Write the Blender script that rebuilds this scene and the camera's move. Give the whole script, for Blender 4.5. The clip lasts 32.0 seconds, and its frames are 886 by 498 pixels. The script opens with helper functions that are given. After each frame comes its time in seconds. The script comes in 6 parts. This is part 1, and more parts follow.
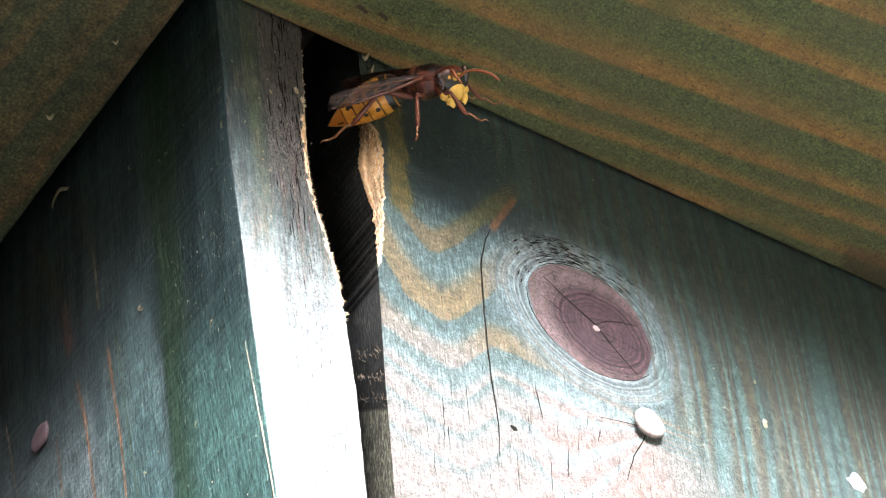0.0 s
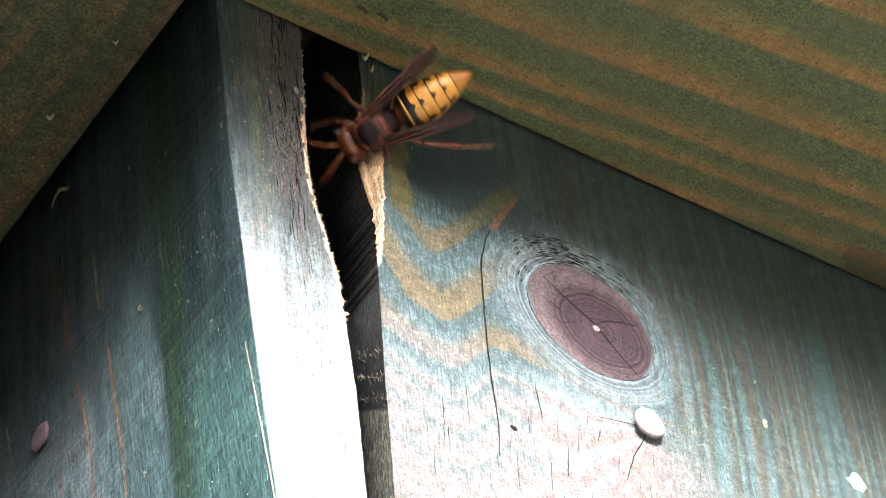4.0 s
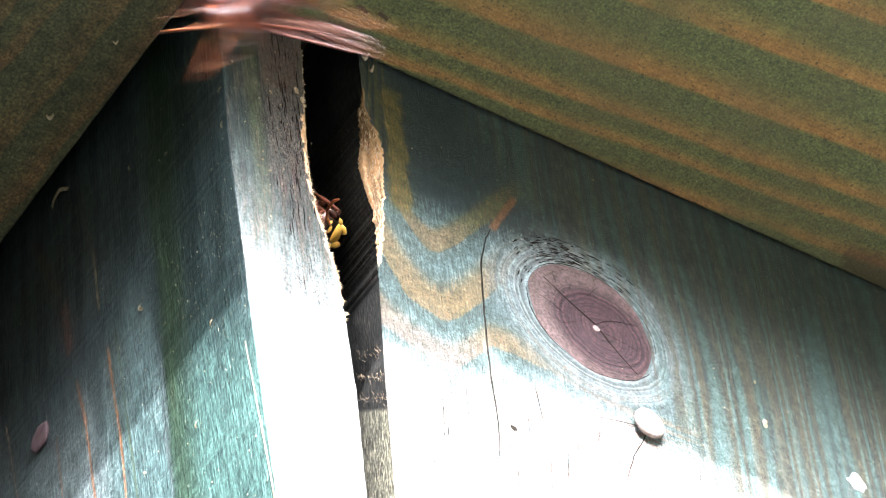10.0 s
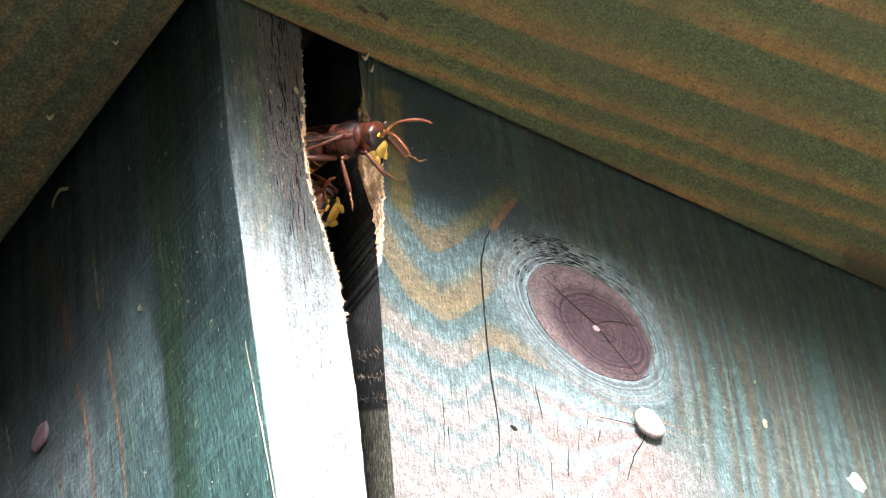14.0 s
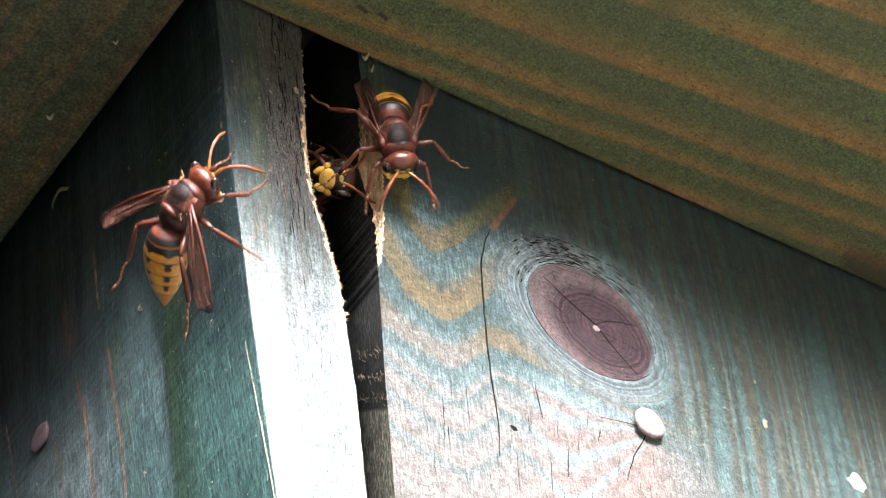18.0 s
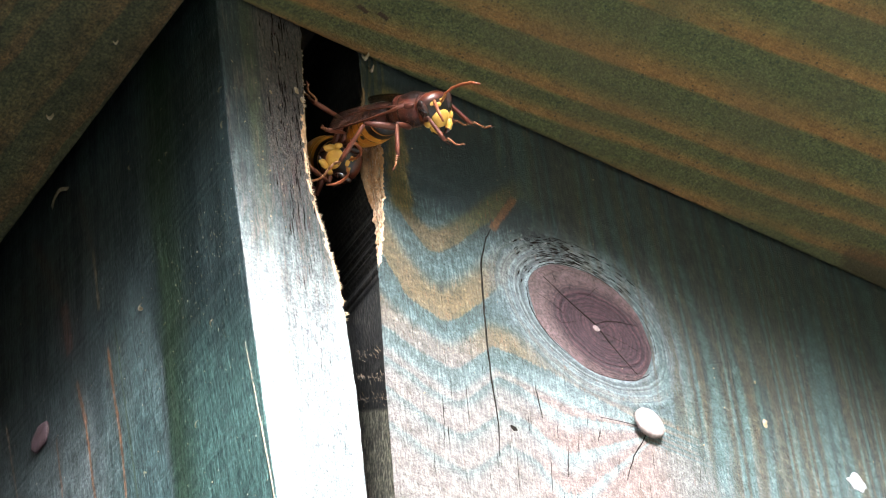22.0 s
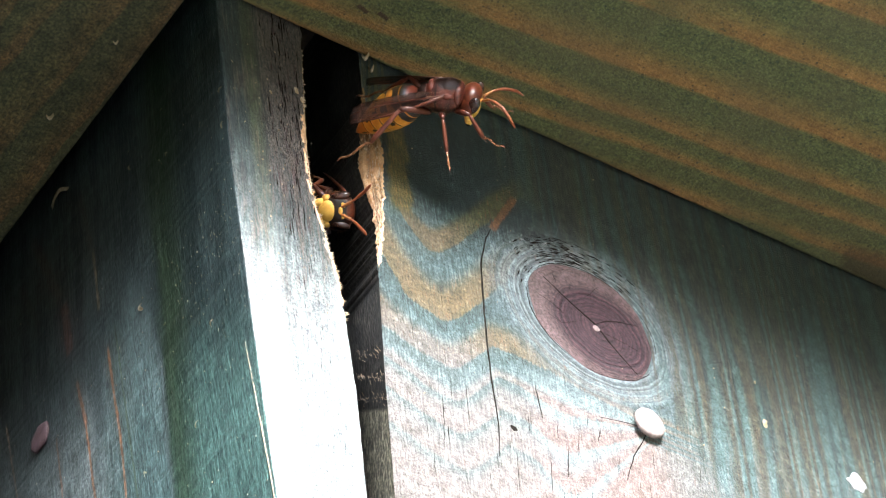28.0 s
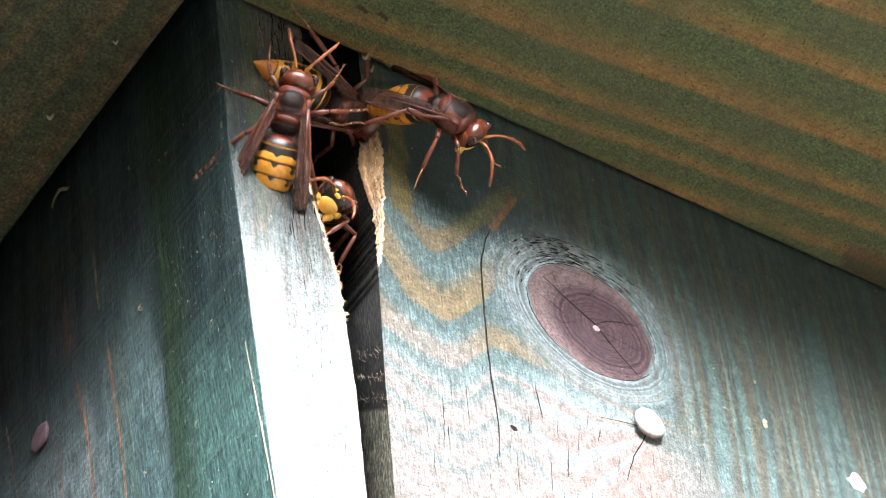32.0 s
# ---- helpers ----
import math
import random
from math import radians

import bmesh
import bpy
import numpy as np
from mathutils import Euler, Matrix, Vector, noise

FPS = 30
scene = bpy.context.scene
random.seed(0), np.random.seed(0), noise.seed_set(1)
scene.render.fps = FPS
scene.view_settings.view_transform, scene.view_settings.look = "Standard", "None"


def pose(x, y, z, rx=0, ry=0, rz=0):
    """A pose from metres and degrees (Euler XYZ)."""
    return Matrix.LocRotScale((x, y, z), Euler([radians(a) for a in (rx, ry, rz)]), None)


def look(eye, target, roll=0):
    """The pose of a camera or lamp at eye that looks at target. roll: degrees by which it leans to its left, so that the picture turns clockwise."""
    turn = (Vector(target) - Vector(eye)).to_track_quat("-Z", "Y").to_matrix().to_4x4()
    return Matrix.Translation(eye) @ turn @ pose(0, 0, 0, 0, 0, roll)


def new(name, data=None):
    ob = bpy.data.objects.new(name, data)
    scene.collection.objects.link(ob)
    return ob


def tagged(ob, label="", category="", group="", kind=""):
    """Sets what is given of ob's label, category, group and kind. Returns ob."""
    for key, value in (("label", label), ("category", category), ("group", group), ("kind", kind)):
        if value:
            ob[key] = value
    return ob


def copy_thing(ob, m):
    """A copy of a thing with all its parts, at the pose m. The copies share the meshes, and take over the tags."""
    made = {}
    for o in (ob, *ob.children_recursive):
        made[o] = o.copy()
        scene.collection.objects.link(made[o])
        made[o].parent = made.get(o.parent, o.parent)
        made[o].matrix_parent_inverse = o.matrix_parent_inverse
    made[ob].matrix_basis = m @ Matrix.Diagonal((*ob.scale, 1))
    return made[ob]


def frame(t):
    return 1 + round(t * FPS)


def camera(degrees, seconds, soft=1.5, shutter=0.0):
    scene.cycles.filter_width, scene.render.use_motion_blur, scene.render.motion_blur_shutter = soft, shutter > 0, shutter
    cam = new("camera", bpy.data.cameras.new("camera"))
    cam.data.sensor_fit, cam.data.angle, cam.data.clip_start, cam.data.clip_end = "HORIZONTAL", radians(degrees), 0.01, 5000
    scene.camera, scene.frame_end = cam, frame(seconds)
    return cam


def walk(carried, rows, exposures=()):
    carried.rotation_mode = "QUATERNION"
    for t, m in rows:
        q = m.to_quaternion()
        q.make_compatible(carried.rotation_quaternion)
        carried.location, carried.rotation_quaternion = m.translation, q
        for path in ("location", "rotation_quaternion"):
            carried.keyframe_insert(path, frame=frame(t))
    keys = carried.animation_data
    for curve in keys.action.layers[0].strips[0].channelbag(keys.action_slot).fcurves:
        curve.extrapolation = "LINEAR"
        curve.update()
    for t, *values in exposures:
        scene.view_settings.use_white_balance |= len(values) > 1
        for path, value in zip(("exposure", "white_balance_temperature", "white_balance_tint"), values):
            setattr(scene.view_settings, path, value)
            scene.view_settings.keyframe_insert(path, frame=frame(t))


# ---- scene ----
# camera: still, on a long lens, looking up at the corner of the box under its eaves
cam = camera(9.0, 32.0, soft=1.15, shutter=0.5)
VIEW = look((-0.37158, -0.51138, 1.52957), (0.02785, -0.01813, 2.24696), -7.9)
walk(cam, [(0.0, VIEW), (32.0, VIEW)], exposures=[(t, stops, 5950.0, 11.0) for t, stops in (
    (0.0, 2.98), (0.7, 3.12), (1.1, 3.18), (1.9, 2.97), (3.5, 3.0), (6.0, 2.95), (6.9, 3.2), (10.8, 3.2), (12.0, 3.0), (13.0, 2.95), (17.0, 2.82), (19.0, 2.74), (25.0, 2.77), (28.0, 2.85), (30.0, 2.9), (32.0, 2.95))])

H = 2.25          # height of the corner's reference point over the ground
MM = 0.001

# ---- light ----
SUN_WAY = Vector((-0.652, -1.0, 0.93)).normalized()
GLOW_WAY = Vector((-0.47, -1.0, 0.62)).normalized()      # centre of the added glow, moved off the sun to suit the walls
world = bpy.data.worlds.new("sky")
scene.world = world
world.use_nodes = True
wn = world.node_tree
sky = wn.nodes.new("ShaderNodeTexSky")
sky.sky_type = "NISHITA"
sky.sun_disc = False
sky.sun_elevation = math.asin(SUN_WAY.z)
sky.sun_rotation = math.atan2(SUN_WAY.x, SUN_WAY.y)
sky.air_density, sky.dust_density = 1.0, 3.0
wn.links.new(sky.outputs[0], wn.nodes["Background"].inputs[0])
wn.nodes["Background"].inputs[1].default_value = 0.015


def added_glow(width, strength):
    """Soft glow added to the sky for the veiled sun; fades with the angle."""
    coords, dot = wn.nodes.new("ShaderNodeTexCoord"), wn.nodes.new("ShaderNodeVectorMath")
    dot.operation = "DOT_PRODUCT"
    dot.inputs[1].default_value = GLOW_WAY
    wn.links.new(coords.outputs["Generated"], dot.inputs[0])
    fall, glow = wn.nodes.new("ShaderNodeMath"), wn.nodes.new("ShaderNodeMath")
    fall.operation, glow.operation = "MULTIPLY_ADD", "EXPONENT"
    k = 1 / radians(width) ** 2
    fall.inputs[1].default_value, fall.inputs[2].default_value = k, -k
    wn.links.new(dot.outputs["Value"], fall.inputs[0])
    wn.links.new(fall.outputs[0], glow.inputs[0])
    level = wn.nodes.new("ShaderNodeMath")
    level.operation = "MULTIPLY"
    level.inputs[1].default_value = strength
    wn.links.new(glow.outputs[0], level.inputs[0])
    glow_light, both = wn.nodes.new("ShaderNodeBackground"), wn.nodes.new("ShaderNodeAddShader")
    glow_light.inputs[0].default_value = (0.985, 0.99, 0.975, 1)
    wn.links.new(level.outputs[0], glow_light.inputs[1])
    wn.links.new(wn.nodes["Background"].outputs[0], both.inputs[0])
    wn.links.new(glow_light.outputs[0], both.inputs[1])
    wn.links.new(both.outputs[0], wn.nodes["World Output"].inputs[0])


added_glow(7.8, 54.0)
sun = new("sun", bpy.data.lights.new("sun", "SUN"))
sun.data.energy, sun.data.angle, sun.data.color = 3.6, radians(0.8), (1.0, 0.985, 0.95)
sun.matrix_basis = look((0, 0, 6), Vector((0, 0, 6)) - SUN_WAY)


# ---- node helpers ----
class Graph:
    """Short hand for building a material's nodes."""

    def __init__(self, name):
        self.mat = bpy.data.materials.new(name)
        self.mat.use_nodes = True
        self.nt = self.mat.node_tree
        self.bsdf = self.nt.nodes["Principled BSDF"]
        self.tc = self.nt.nodes.new("ShaderNodeTexCoord")

    def put(self, sock, v):
        if isinstance(v, bpy.types.NodeSocket):
            self.nt.links.new(v, sock)
        elif isinstance(v, tuple) and len(v) == 3 and sock.type == "RGBA":
            sock.default_value = (*v, 1)
        else:
            sock.default_value = v

    def m(self, op, a, b=0.0, c=0.0, clamp=False):
        n = self.nt.nodes.new("ShaderNodeMath")
        n.operation, n.use_clamp = op, clamp
        for s, v in zip(n.inputs, (a, b, c)):
            self.put(s, v)
        return n.outputs[0]

    def xyz(self, vec=None, scale=1000.0):
        s = self.nt.nodes.new("ShaderNodeSeparateXYZ")
        self.put(s.inputs[0], vec or self.tc.outputs["Object"])
        return [self.m("MULTIPLY", o, scale) for o in s.outputs]

    def vec(self, x, y, z):
        n = self.nt.nodes.new("ShaderNodeCombineXYZ")
        for s, v in zip(n.inputs, (x, y, z)):
            self.put(s, v)
        return n.outputs[0]

    def ss(self, x, a, b, lo=0.0, hi=1.0):
        n = self.nt.nodes.new("ShaderNodeMapRange")
        n.interpolation_type = "SMOOTHSTEP"
        for s, v in zip(n.inputs, (x, a, b, lo, hi)):
            self.put(s, v)
        return n.outputs[0]

    def noise(self, vec, scale, detail=3.0, rough=0.55, dist=0.0):
        n = self.nt.nodes.new("ShaderNodeTexNoise")
        self.put(n.inputs["Vector"], vec)
        for k, v in (("Scale", scale), ("Detail", detail), ("Roughness", rough), ("Distortion", dist)):
            self.put(n.inputs[k], v)
        return n.outputs[0]

    def noise1(self, w, scale, detail=2.0):
        n = self.nt.nodes.new("ShaderNodeTexNoise")
        n.noise_dimensions = "1D"
        for k, v in (("W", w), ("Scale", scale), ("Detail", detail)):
            self.put(n.inputs[k], v)
        return n.outputs[0]

    def cells(self, vec, scale):
        n = self.nt.nodes.new("ShaderNodeTexVoronoi")
        self.put(n.inputs["Vector"], vec)
        self.put(n.inputs["Scale"], scale)
        return n.outputs["Distance"]

    def mix(self, f, a, b, mode="MIX"):
        n = self.nt.nodes.new("ShaderNodeMix")
        n.data_type, n.blend_type = "RGBA", mode
        self.put(n.inputs[0], f)
        self.put(n.inputs[6], a)
        self.put(n.inputs[7], b)
        return n.outputs[2]

    def mixf(self, f, a, b):
        n = self.nt.nodes.new("ShaderNodeMix")
        self.put(n.inputs[0], f)
        self.put(n.inputs[2], a)
        self.put(n.inputs[3], b)
        return n.outputs[0]

    def ramp(self, x, lo, hi, stops):
        """A grey ramp over x from lo to hi through (x, value) stops."""
        n = self.nt.nodes.new("ShaderNodeValToRGB")
        self.put(n.inputs[0], self.m("DIVIDE", self.m("SUBTRACT", x, lo), hi - lo))
        el = n.color_ramp.elements
        for i, (p, v) in enumerate(stops):
            e = el[i] if i < 2 else el.new((p - lo) / (hi - lo))
            e.position, e.color = (p - lo) / (hi - lo), (v, v, v, 1)
        return n.outputs[0]

    def grain(self, col, vec, amount=1.0, fibre=None):
        """Multiplies a colour by fine mottling at two scales, and by its fibres."""
        a = self.ss(self.noise(vec, 1.7, 5, 0.8), 0.33, 0.67, 1 - 0.55 * amount, 1 + 0.6 * amount)
        b = self.ss(self.noise(vec, 0.35, 4, 0.7), 0.3, 0.7, 1 - 0.3 * amount, 1 + 0.3 * amount)
        f = self.m("MULTIPLY", a, b)
        if fibre is not None:
            f = self.m("MULTIPLY", f, self.ss(fibre, 0.3, 0.7, 1 - 0.35 * amount, 1 + 0.35 * amount))
        return self.mix(1.0, col, self.vec(f, f, f), "MULTIPLY")

    def streak(self, u, v, a, b, wide, fray):
        """1 along the line from a to b in the plane of u and v, with frayed sides and faded ends."""
        du, dv = b[0] - a[0], b[1] - a[1]
        ll = du * du + dv * dv
        pu, pv = self.m("SUBTRACT", u, a[0]), self.m("SUBTRACT", v, a[1])
        t = self.m("DIVIDE", self.m("ADD", self.m("MULTIPLY", pu, du), self.m("MULTIPLY", pv, dv)), ll)
        off = self.m("ABSOLUTE", self.m("DIVIDE", self.m("SUBTRACT", self.m("MULTIPLY", pu, dv), self.m("MULTIPLY", pv, du)), math.sqrt(ll)))
        off = self.m("ADD", off, self.m("MULTIPLY", self.m("SUBTRACT", fray, 0.5), 1.6 * wide))
        return self.m("MULTIPLY", self.ss(off, wide, wide * 0.45), self.m("MULTIPLY", self.ss(t, -0.03, 0.06), self.ss(t, 1.03, 0.94)))

    def bump(self, height, strength=0.4, dist=0.0003):
        n = self.nt.nodes.new("ShaderNodeBump")
        n.inputs["Strength"].default_value, n.inputs["Distance"].default_value = strength, dist
        self.put(n.inputs["Height"], height)
        self.put(self.bsdf.inputs["Normal"], n.outputs[0])

    def done(self, color, rough=0.6, spec=0.4, **more):
        for k, v in (("Base Color", color), ("Roughness", rough), ("Specular IOR Level", spec), *more.items()):
            self.put(self.bsdf.inputs[k.replace("_", " ")], v)
        return self.mat


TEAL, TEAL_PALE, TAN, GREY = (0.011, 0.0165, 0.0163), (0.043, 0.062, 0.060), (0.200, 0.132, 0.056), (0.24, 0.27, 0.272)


def front_paint():
    """Weathered teal stain on a knotty pine board; the grain hangs in arches and flows round the knot."""
    g = Graph("weathered_teal_stain")
    X, Y, Z = g.xyz()
    P = g.vec(X, Y, Z)
    big, mid = g.noise(P, 0.05, 2), g.noise(P, 0.25, 3)
    fibre = g.noise(g.vec(g.m("MULTIPLY", X, 3.0), Y, g.m("MULTIPLY", Z, 0.22)), 1.0, 4)
    speck = g.noise(P, 2.4, 4, 0.75)
    warp = g.m("ADD", g.m("MULTIPLY", g.m("SUBTRACT", big, 0.5), 2.6), g.m("MULTIPLY", g.m("SUBTRACT", mid, 0.5), 1.6))
    # arches: steep on one side, even on the other, levelling out towards the nail
    dx = g.m("MINIMUM", g.m("SUBTRACT", g.m("ADD", X, g.m("MULTIPLY", warp, 0.3)), 40.0), g.ss(Z, 10.0, 28.0, 10.5, 22.0))
    steep = g.m("MAXIMUM", g.ss(Z, -8.0, 30.0, 0.4, 1.9), g.m("DIVIDE", g.m("SUBTRACT", Z, 24.5), 3.6))
    k = g.mixf(g.m("LESS_THAN", dx, 0.0), 1.4, steep)
    hang = g.m("SUBTRACT", g.m("SQRT", g.m("ADD", g.m("MULTIPLY", dx, dx), 10.0)), 3.2)
    arch = g.m("ADD", g.m("SUBTRACT", Z, g.m("MULTIPLY", k, hang)), g.m("ADD", warp, g.m("MULTIPLY", g.m("SUBTRACT", fibre, 0.5), 1.1)))
    # under the knot the grain draws together towards the nail
    fan = g.m("SUBTRACT", g.m("DIVIDE", g.m("MULTIPLY", g.m("ADD", Z, 2.0), 18.0), g.m("MAXIMUM", g.m("SUBTRACT", 86.0, X), 3.0)), 11.5)
    fan = g.m("ADD", fan, g.m("ADD", g.m("MULTIPLY", warp, 0.7), g.m("MULTIPLY", g.m("SUBTRACT", fibre, 0.5), 2.5)))
    arch = g.mixf(g.m("MULTIPLY", g.ss(X, 54.0, 67.0), g.ss(Z, 10.0, 2.0)), arch, fan)
    rings = g.ramp(arch, -40.0, 60.0, ((-39, 0.7), (-35, 0.2), (-33.5, 0.8), (-28, 0.4), (-26, 0.1), (-24.8, 0.85), (-20, 0.5), (-17.5, 0.1), (-16.4, 0.85), (-13.5, 0.2), (-9.6, 0.0), (-8.4, 0.9), (-4, 0.7), (-0.5, 0.2),
                                         (0.6, 0.0), (2.8, 0.0), (4.0, 1.0), (9.5, 0.85), (14.5, 0.35), (18, 0.05), (20.8, 0.05), (22, 0.9), (26, 0.95), (29.5, 0.15), (40, 0.0), (48, 0.25), (59, 0.1)))
    kx, kz = g.m("SUBTRACT", X, 74.0), g.m("SUBTRACT", Z, 20.8)
    rk = g.m("SQRT", g.m("ADD", g.m("MULTIPLY", kx, kx), g.m("MULTIPLY", kz, kz)))
    push = g.m("DIVIDE", g.m("MULTIPLY", kx, 90.0), g.m("ADD", g.m("MULTIPLY", rk, rk), 160.0))
    straight = g.m("MULTIPLY", g.m("SUBTRACT", g.m("ADD", X, g.m("MULTIPLY", warp, 0.12)), push), 2.6)
    to_right = g.ss(g.m("ADD", X, g.m("MULTIPLY", Z, 0.6)), 84.0, 99.0)
    near = g.ss(g.m("ADD", rk, g.m("MULTIPLY", warp, 0.9)), 15.5, 25.5, 1.0, 0.0)
    band = g.mixf(to_right, g.m("ADD", 0.34, g.m("MULTIPLY", rings, 0.36)), g.noise1(straight, 0.125, 1.3))
    band = g.mixf(g.m("MULTIPLY", near, 0.8), band, g.noise1(g.m("MULTIPLY", g.m("ADD", rk, g.m("MULTIPLY", warp, 0.5)), 2.6), 0.16, 1.5))
    edge = g.m("ADD", band, g.m("MULTIPLY", g.m("SUBTRACT", fibre, 0.5), 0.22))
    warm = g.m("MULTIPLY", g.ss(edge, 0.44, 0.66), g.mixf(to_right, g.ss(Z, -12.0, 6.0, 0.5, 0.8), 0.38))
    pale = g.ss(g.m("ADD", g.m("MULTIPLY", speck, 0.7), g.m("MULTIPLY", fibre, 0.5)), 0.5, 0.78)
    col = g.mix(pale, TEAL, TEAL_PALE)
    # shade under the eaves put into the colour: darker above, paler below
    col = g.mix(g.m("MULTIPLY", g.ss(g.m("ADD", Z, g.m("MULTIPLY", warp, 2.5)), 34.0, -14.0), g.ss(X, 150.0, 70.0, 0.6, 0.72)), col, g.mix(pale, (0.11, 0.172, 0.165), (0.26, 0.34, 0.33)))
    # pale patch painted in where this part of the board catches more light
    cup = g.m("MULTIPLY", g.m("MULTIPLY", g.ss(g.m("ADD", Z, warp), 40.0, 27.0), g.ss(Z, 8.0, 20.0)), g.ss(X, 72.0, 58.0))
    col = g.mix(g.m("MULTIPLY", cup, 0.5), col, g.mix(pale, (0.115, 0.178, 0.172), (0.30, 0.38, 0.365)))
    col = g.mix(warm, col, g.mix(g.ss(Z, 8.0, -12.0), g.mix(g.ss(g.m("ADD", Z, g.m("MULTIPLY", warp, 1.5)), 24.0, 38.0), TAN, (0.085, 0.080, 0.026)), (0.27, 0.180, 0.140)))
    # ring edges painted darker towards the top, for the shade there
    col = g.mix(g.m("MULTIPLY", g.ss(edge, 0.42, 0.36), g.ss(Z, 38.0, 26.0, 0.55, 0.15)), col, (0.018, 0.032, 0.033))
    col = g.mix(g.m("MULTIPLY", near, 0.8), col, g.mix(fibre, GREY, (0.13, 0.155, 0.158)))
    onion = g.noise1(g.m("ADD", g.m("MULTIPLY", rk, 1.0), g.m("MULTIPLY", warp, 0.5)), 1.1, 2)
    tone = g.mixf(near, 1.0, g.ss(onion, 0.35, 0.65, 0.55, 1.5))
    col = g.mix(1.0, col, g.vec(tone, tone, tone), "MULTIPLY")
    # bare, bleached wood lower down towards the nail, with the brighter light painted in
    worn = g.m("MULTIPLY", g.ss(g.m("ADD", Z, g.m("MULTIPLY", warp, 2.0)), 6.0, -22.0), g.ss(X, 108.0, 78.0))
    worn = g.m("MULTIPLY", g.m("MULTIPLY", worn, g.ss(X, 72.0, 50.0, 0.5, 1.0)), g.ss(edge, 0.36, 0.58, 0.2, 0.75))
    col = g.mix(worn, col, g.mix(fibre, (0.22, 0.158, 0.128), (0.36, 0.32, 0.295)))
    drawn = g.m("MULTIPLY", g.m("MULTIPLY", g.ss(X, 52.0, 63.0), g.ss(g.m("ADD", X, g.m("MULTIPLY", Z, 0.3)), 86.0, 77.0)), g.ss(g.m("ADD", Z, warp), 3.0, -5.0))
    col = g.mix(g.m("MULTIPLY", drawn, 0.8), col, g.mix(g.ss(edge, 0.43, 0.58), g.mix(fibre, (0.20, 0.26, 0.255), (0.38, 0.42, 0.41)), g.mix(fibre, (0.21, 0.135, 0.112), (0.36, 0.255, 0.22))))
    # darker, greener stain on the right, deepened upwards with painted shade
    deep = g.m("MULTIPLY", g.ss(g.m("ADD", X, g.m("MULTIPLY", warp, 3.0)), 88.0, 112.0), g.ss(Z, -8.0, 22.0, 0.0, 0.4))
    col = g.mix(deep, col, g.mix(fibre, (0.018, 0.032, 0.026), (0.04, 0.052, 0.034)))
    tx, tz = g.m("DIVIDE", g.m("SUBTRACT", X, 66.5), 8.5), g.m("DIVIDE", g.m("SUBTRACT", g.m("ADD", Z, g.m("MULTIPLY", g.m("SUBTRACT", X, 66.5), 0.05)), 37.5), 3.6)
    torn = g.ss(g.m("ADD", g.m("ADD", g.m("MULTIPLY", tx, tx), g.m("MULTIPLY", tz, tz)), g.m("MULTIPLY", g.m("SUBTRACT", mid, 0.5), 2.5)), 1.2, 0.3)
    bits = g.ss(g.noise(g.vec(X, Y, g.m("MULTIPLY", Z, 1.8)), 0.8, 4, 0.7), 0.44, 0.52)
    torn = g.m("MULTIPLY", torn, bits)
    col = g.mix(g.m("MULTIPLY", torn, 0.85), col, (0.02, 0.022, 0.024))
    col = g.mix(g.m("MULTIPLY", g.streak(X, Z, (35.2, 64.0), (34.6, 29.0), 3.0, mid), 0.95), col, g.mix(g.ss(fibre, 0.45, 0.65), (0.125, 0.105, 0.028), (0.20, 0.115, 0.032)))
    # fine upright streaks on the far side of the knot
    wave = g.m("SINE", g.m("MULTIPLY", g.m("ADD", g.m("SUBTRACT", X, push), g.m("ADD", g.m("MULTIPLY", warp, 0.35), g.m("ADD", g.m("MULTIPLY", g.noise1(X, 0.11, 2), 11.0), g.m("MULTIPLY", Z, 0.02)))), 1.75))
    to_right = g.m("MULTIPLY", to_right, g.ss(Z, 56.0, 12.0, 0.4, 1.0))
    lines = g.m("ADD", g.m("MULTIPLY", wave, 0.5), g.m("MULTIPLY", g.m("SUBTRACT", g.m("ADD", speck, fibre), 1.0), 1.6))
    col = g.mix(g.m("MULTIPLY", to_right, g.ss(lines, 0.0, 0.5, 0.0, 0.85)), col, g.mix(mid, (0.055, 0.055, 0.032), (0.10, 0.066, 0.036)))
    col = g.mix(g.m("MULTIPLY", to_right, g.ss(lines, 0.0, -0.6, 0.0, 0.7)), col, (0.105, 0.170, 0.153))
    flecks = g.m("MULTIPLY", warm, g.ss(g.noise(g.vec(g.m("MULTIPLY", X, 2.2), Y, g.m("MULTIPLY", Z, 0.3)), 1.0, 3, 0.6), 0.58, 0.68))
    col = g.mix(g.m("MULTIPLY", flecks, 0.7), col, (0.26, 0.10, 0.036))
    # a torn-off sliver above the long split
    col = g.mix(g.m("MULTIPLY", g.streak(X, Z, (54.2, 35.0), (60.6, 47.3), 1.0, fibre), 0.85), col, (0.22, 0.085, 0.03))
    grit = g.noise(P, 4.5, 3, 0.8)
    col = g.mix(g.ss(grit, 0.58, 0.74, 0.0, 0.55), col, (0.34, 0.35, 0.33))
    col = g.mix(g.ss(grit, 0.44, 0.30, 0.0, 0.55), col, (0.02, 0.028, 0.028))
    col = g.mix(g.ss(g.cells(P, 0.5), 0.075, 0.03, 0.0, 0.45), col, (0.42, 0.42, 0.38))
    blot = g.ss(g.noise(P, 0.55, 4, 0.7), 0.34, 0.66, 0.76, 1.18)
    col = g.mix(1.0, col, g.vec(blot, blot, blot), "MULTIPLY")
    col = g.grain(col, P, 0.9)
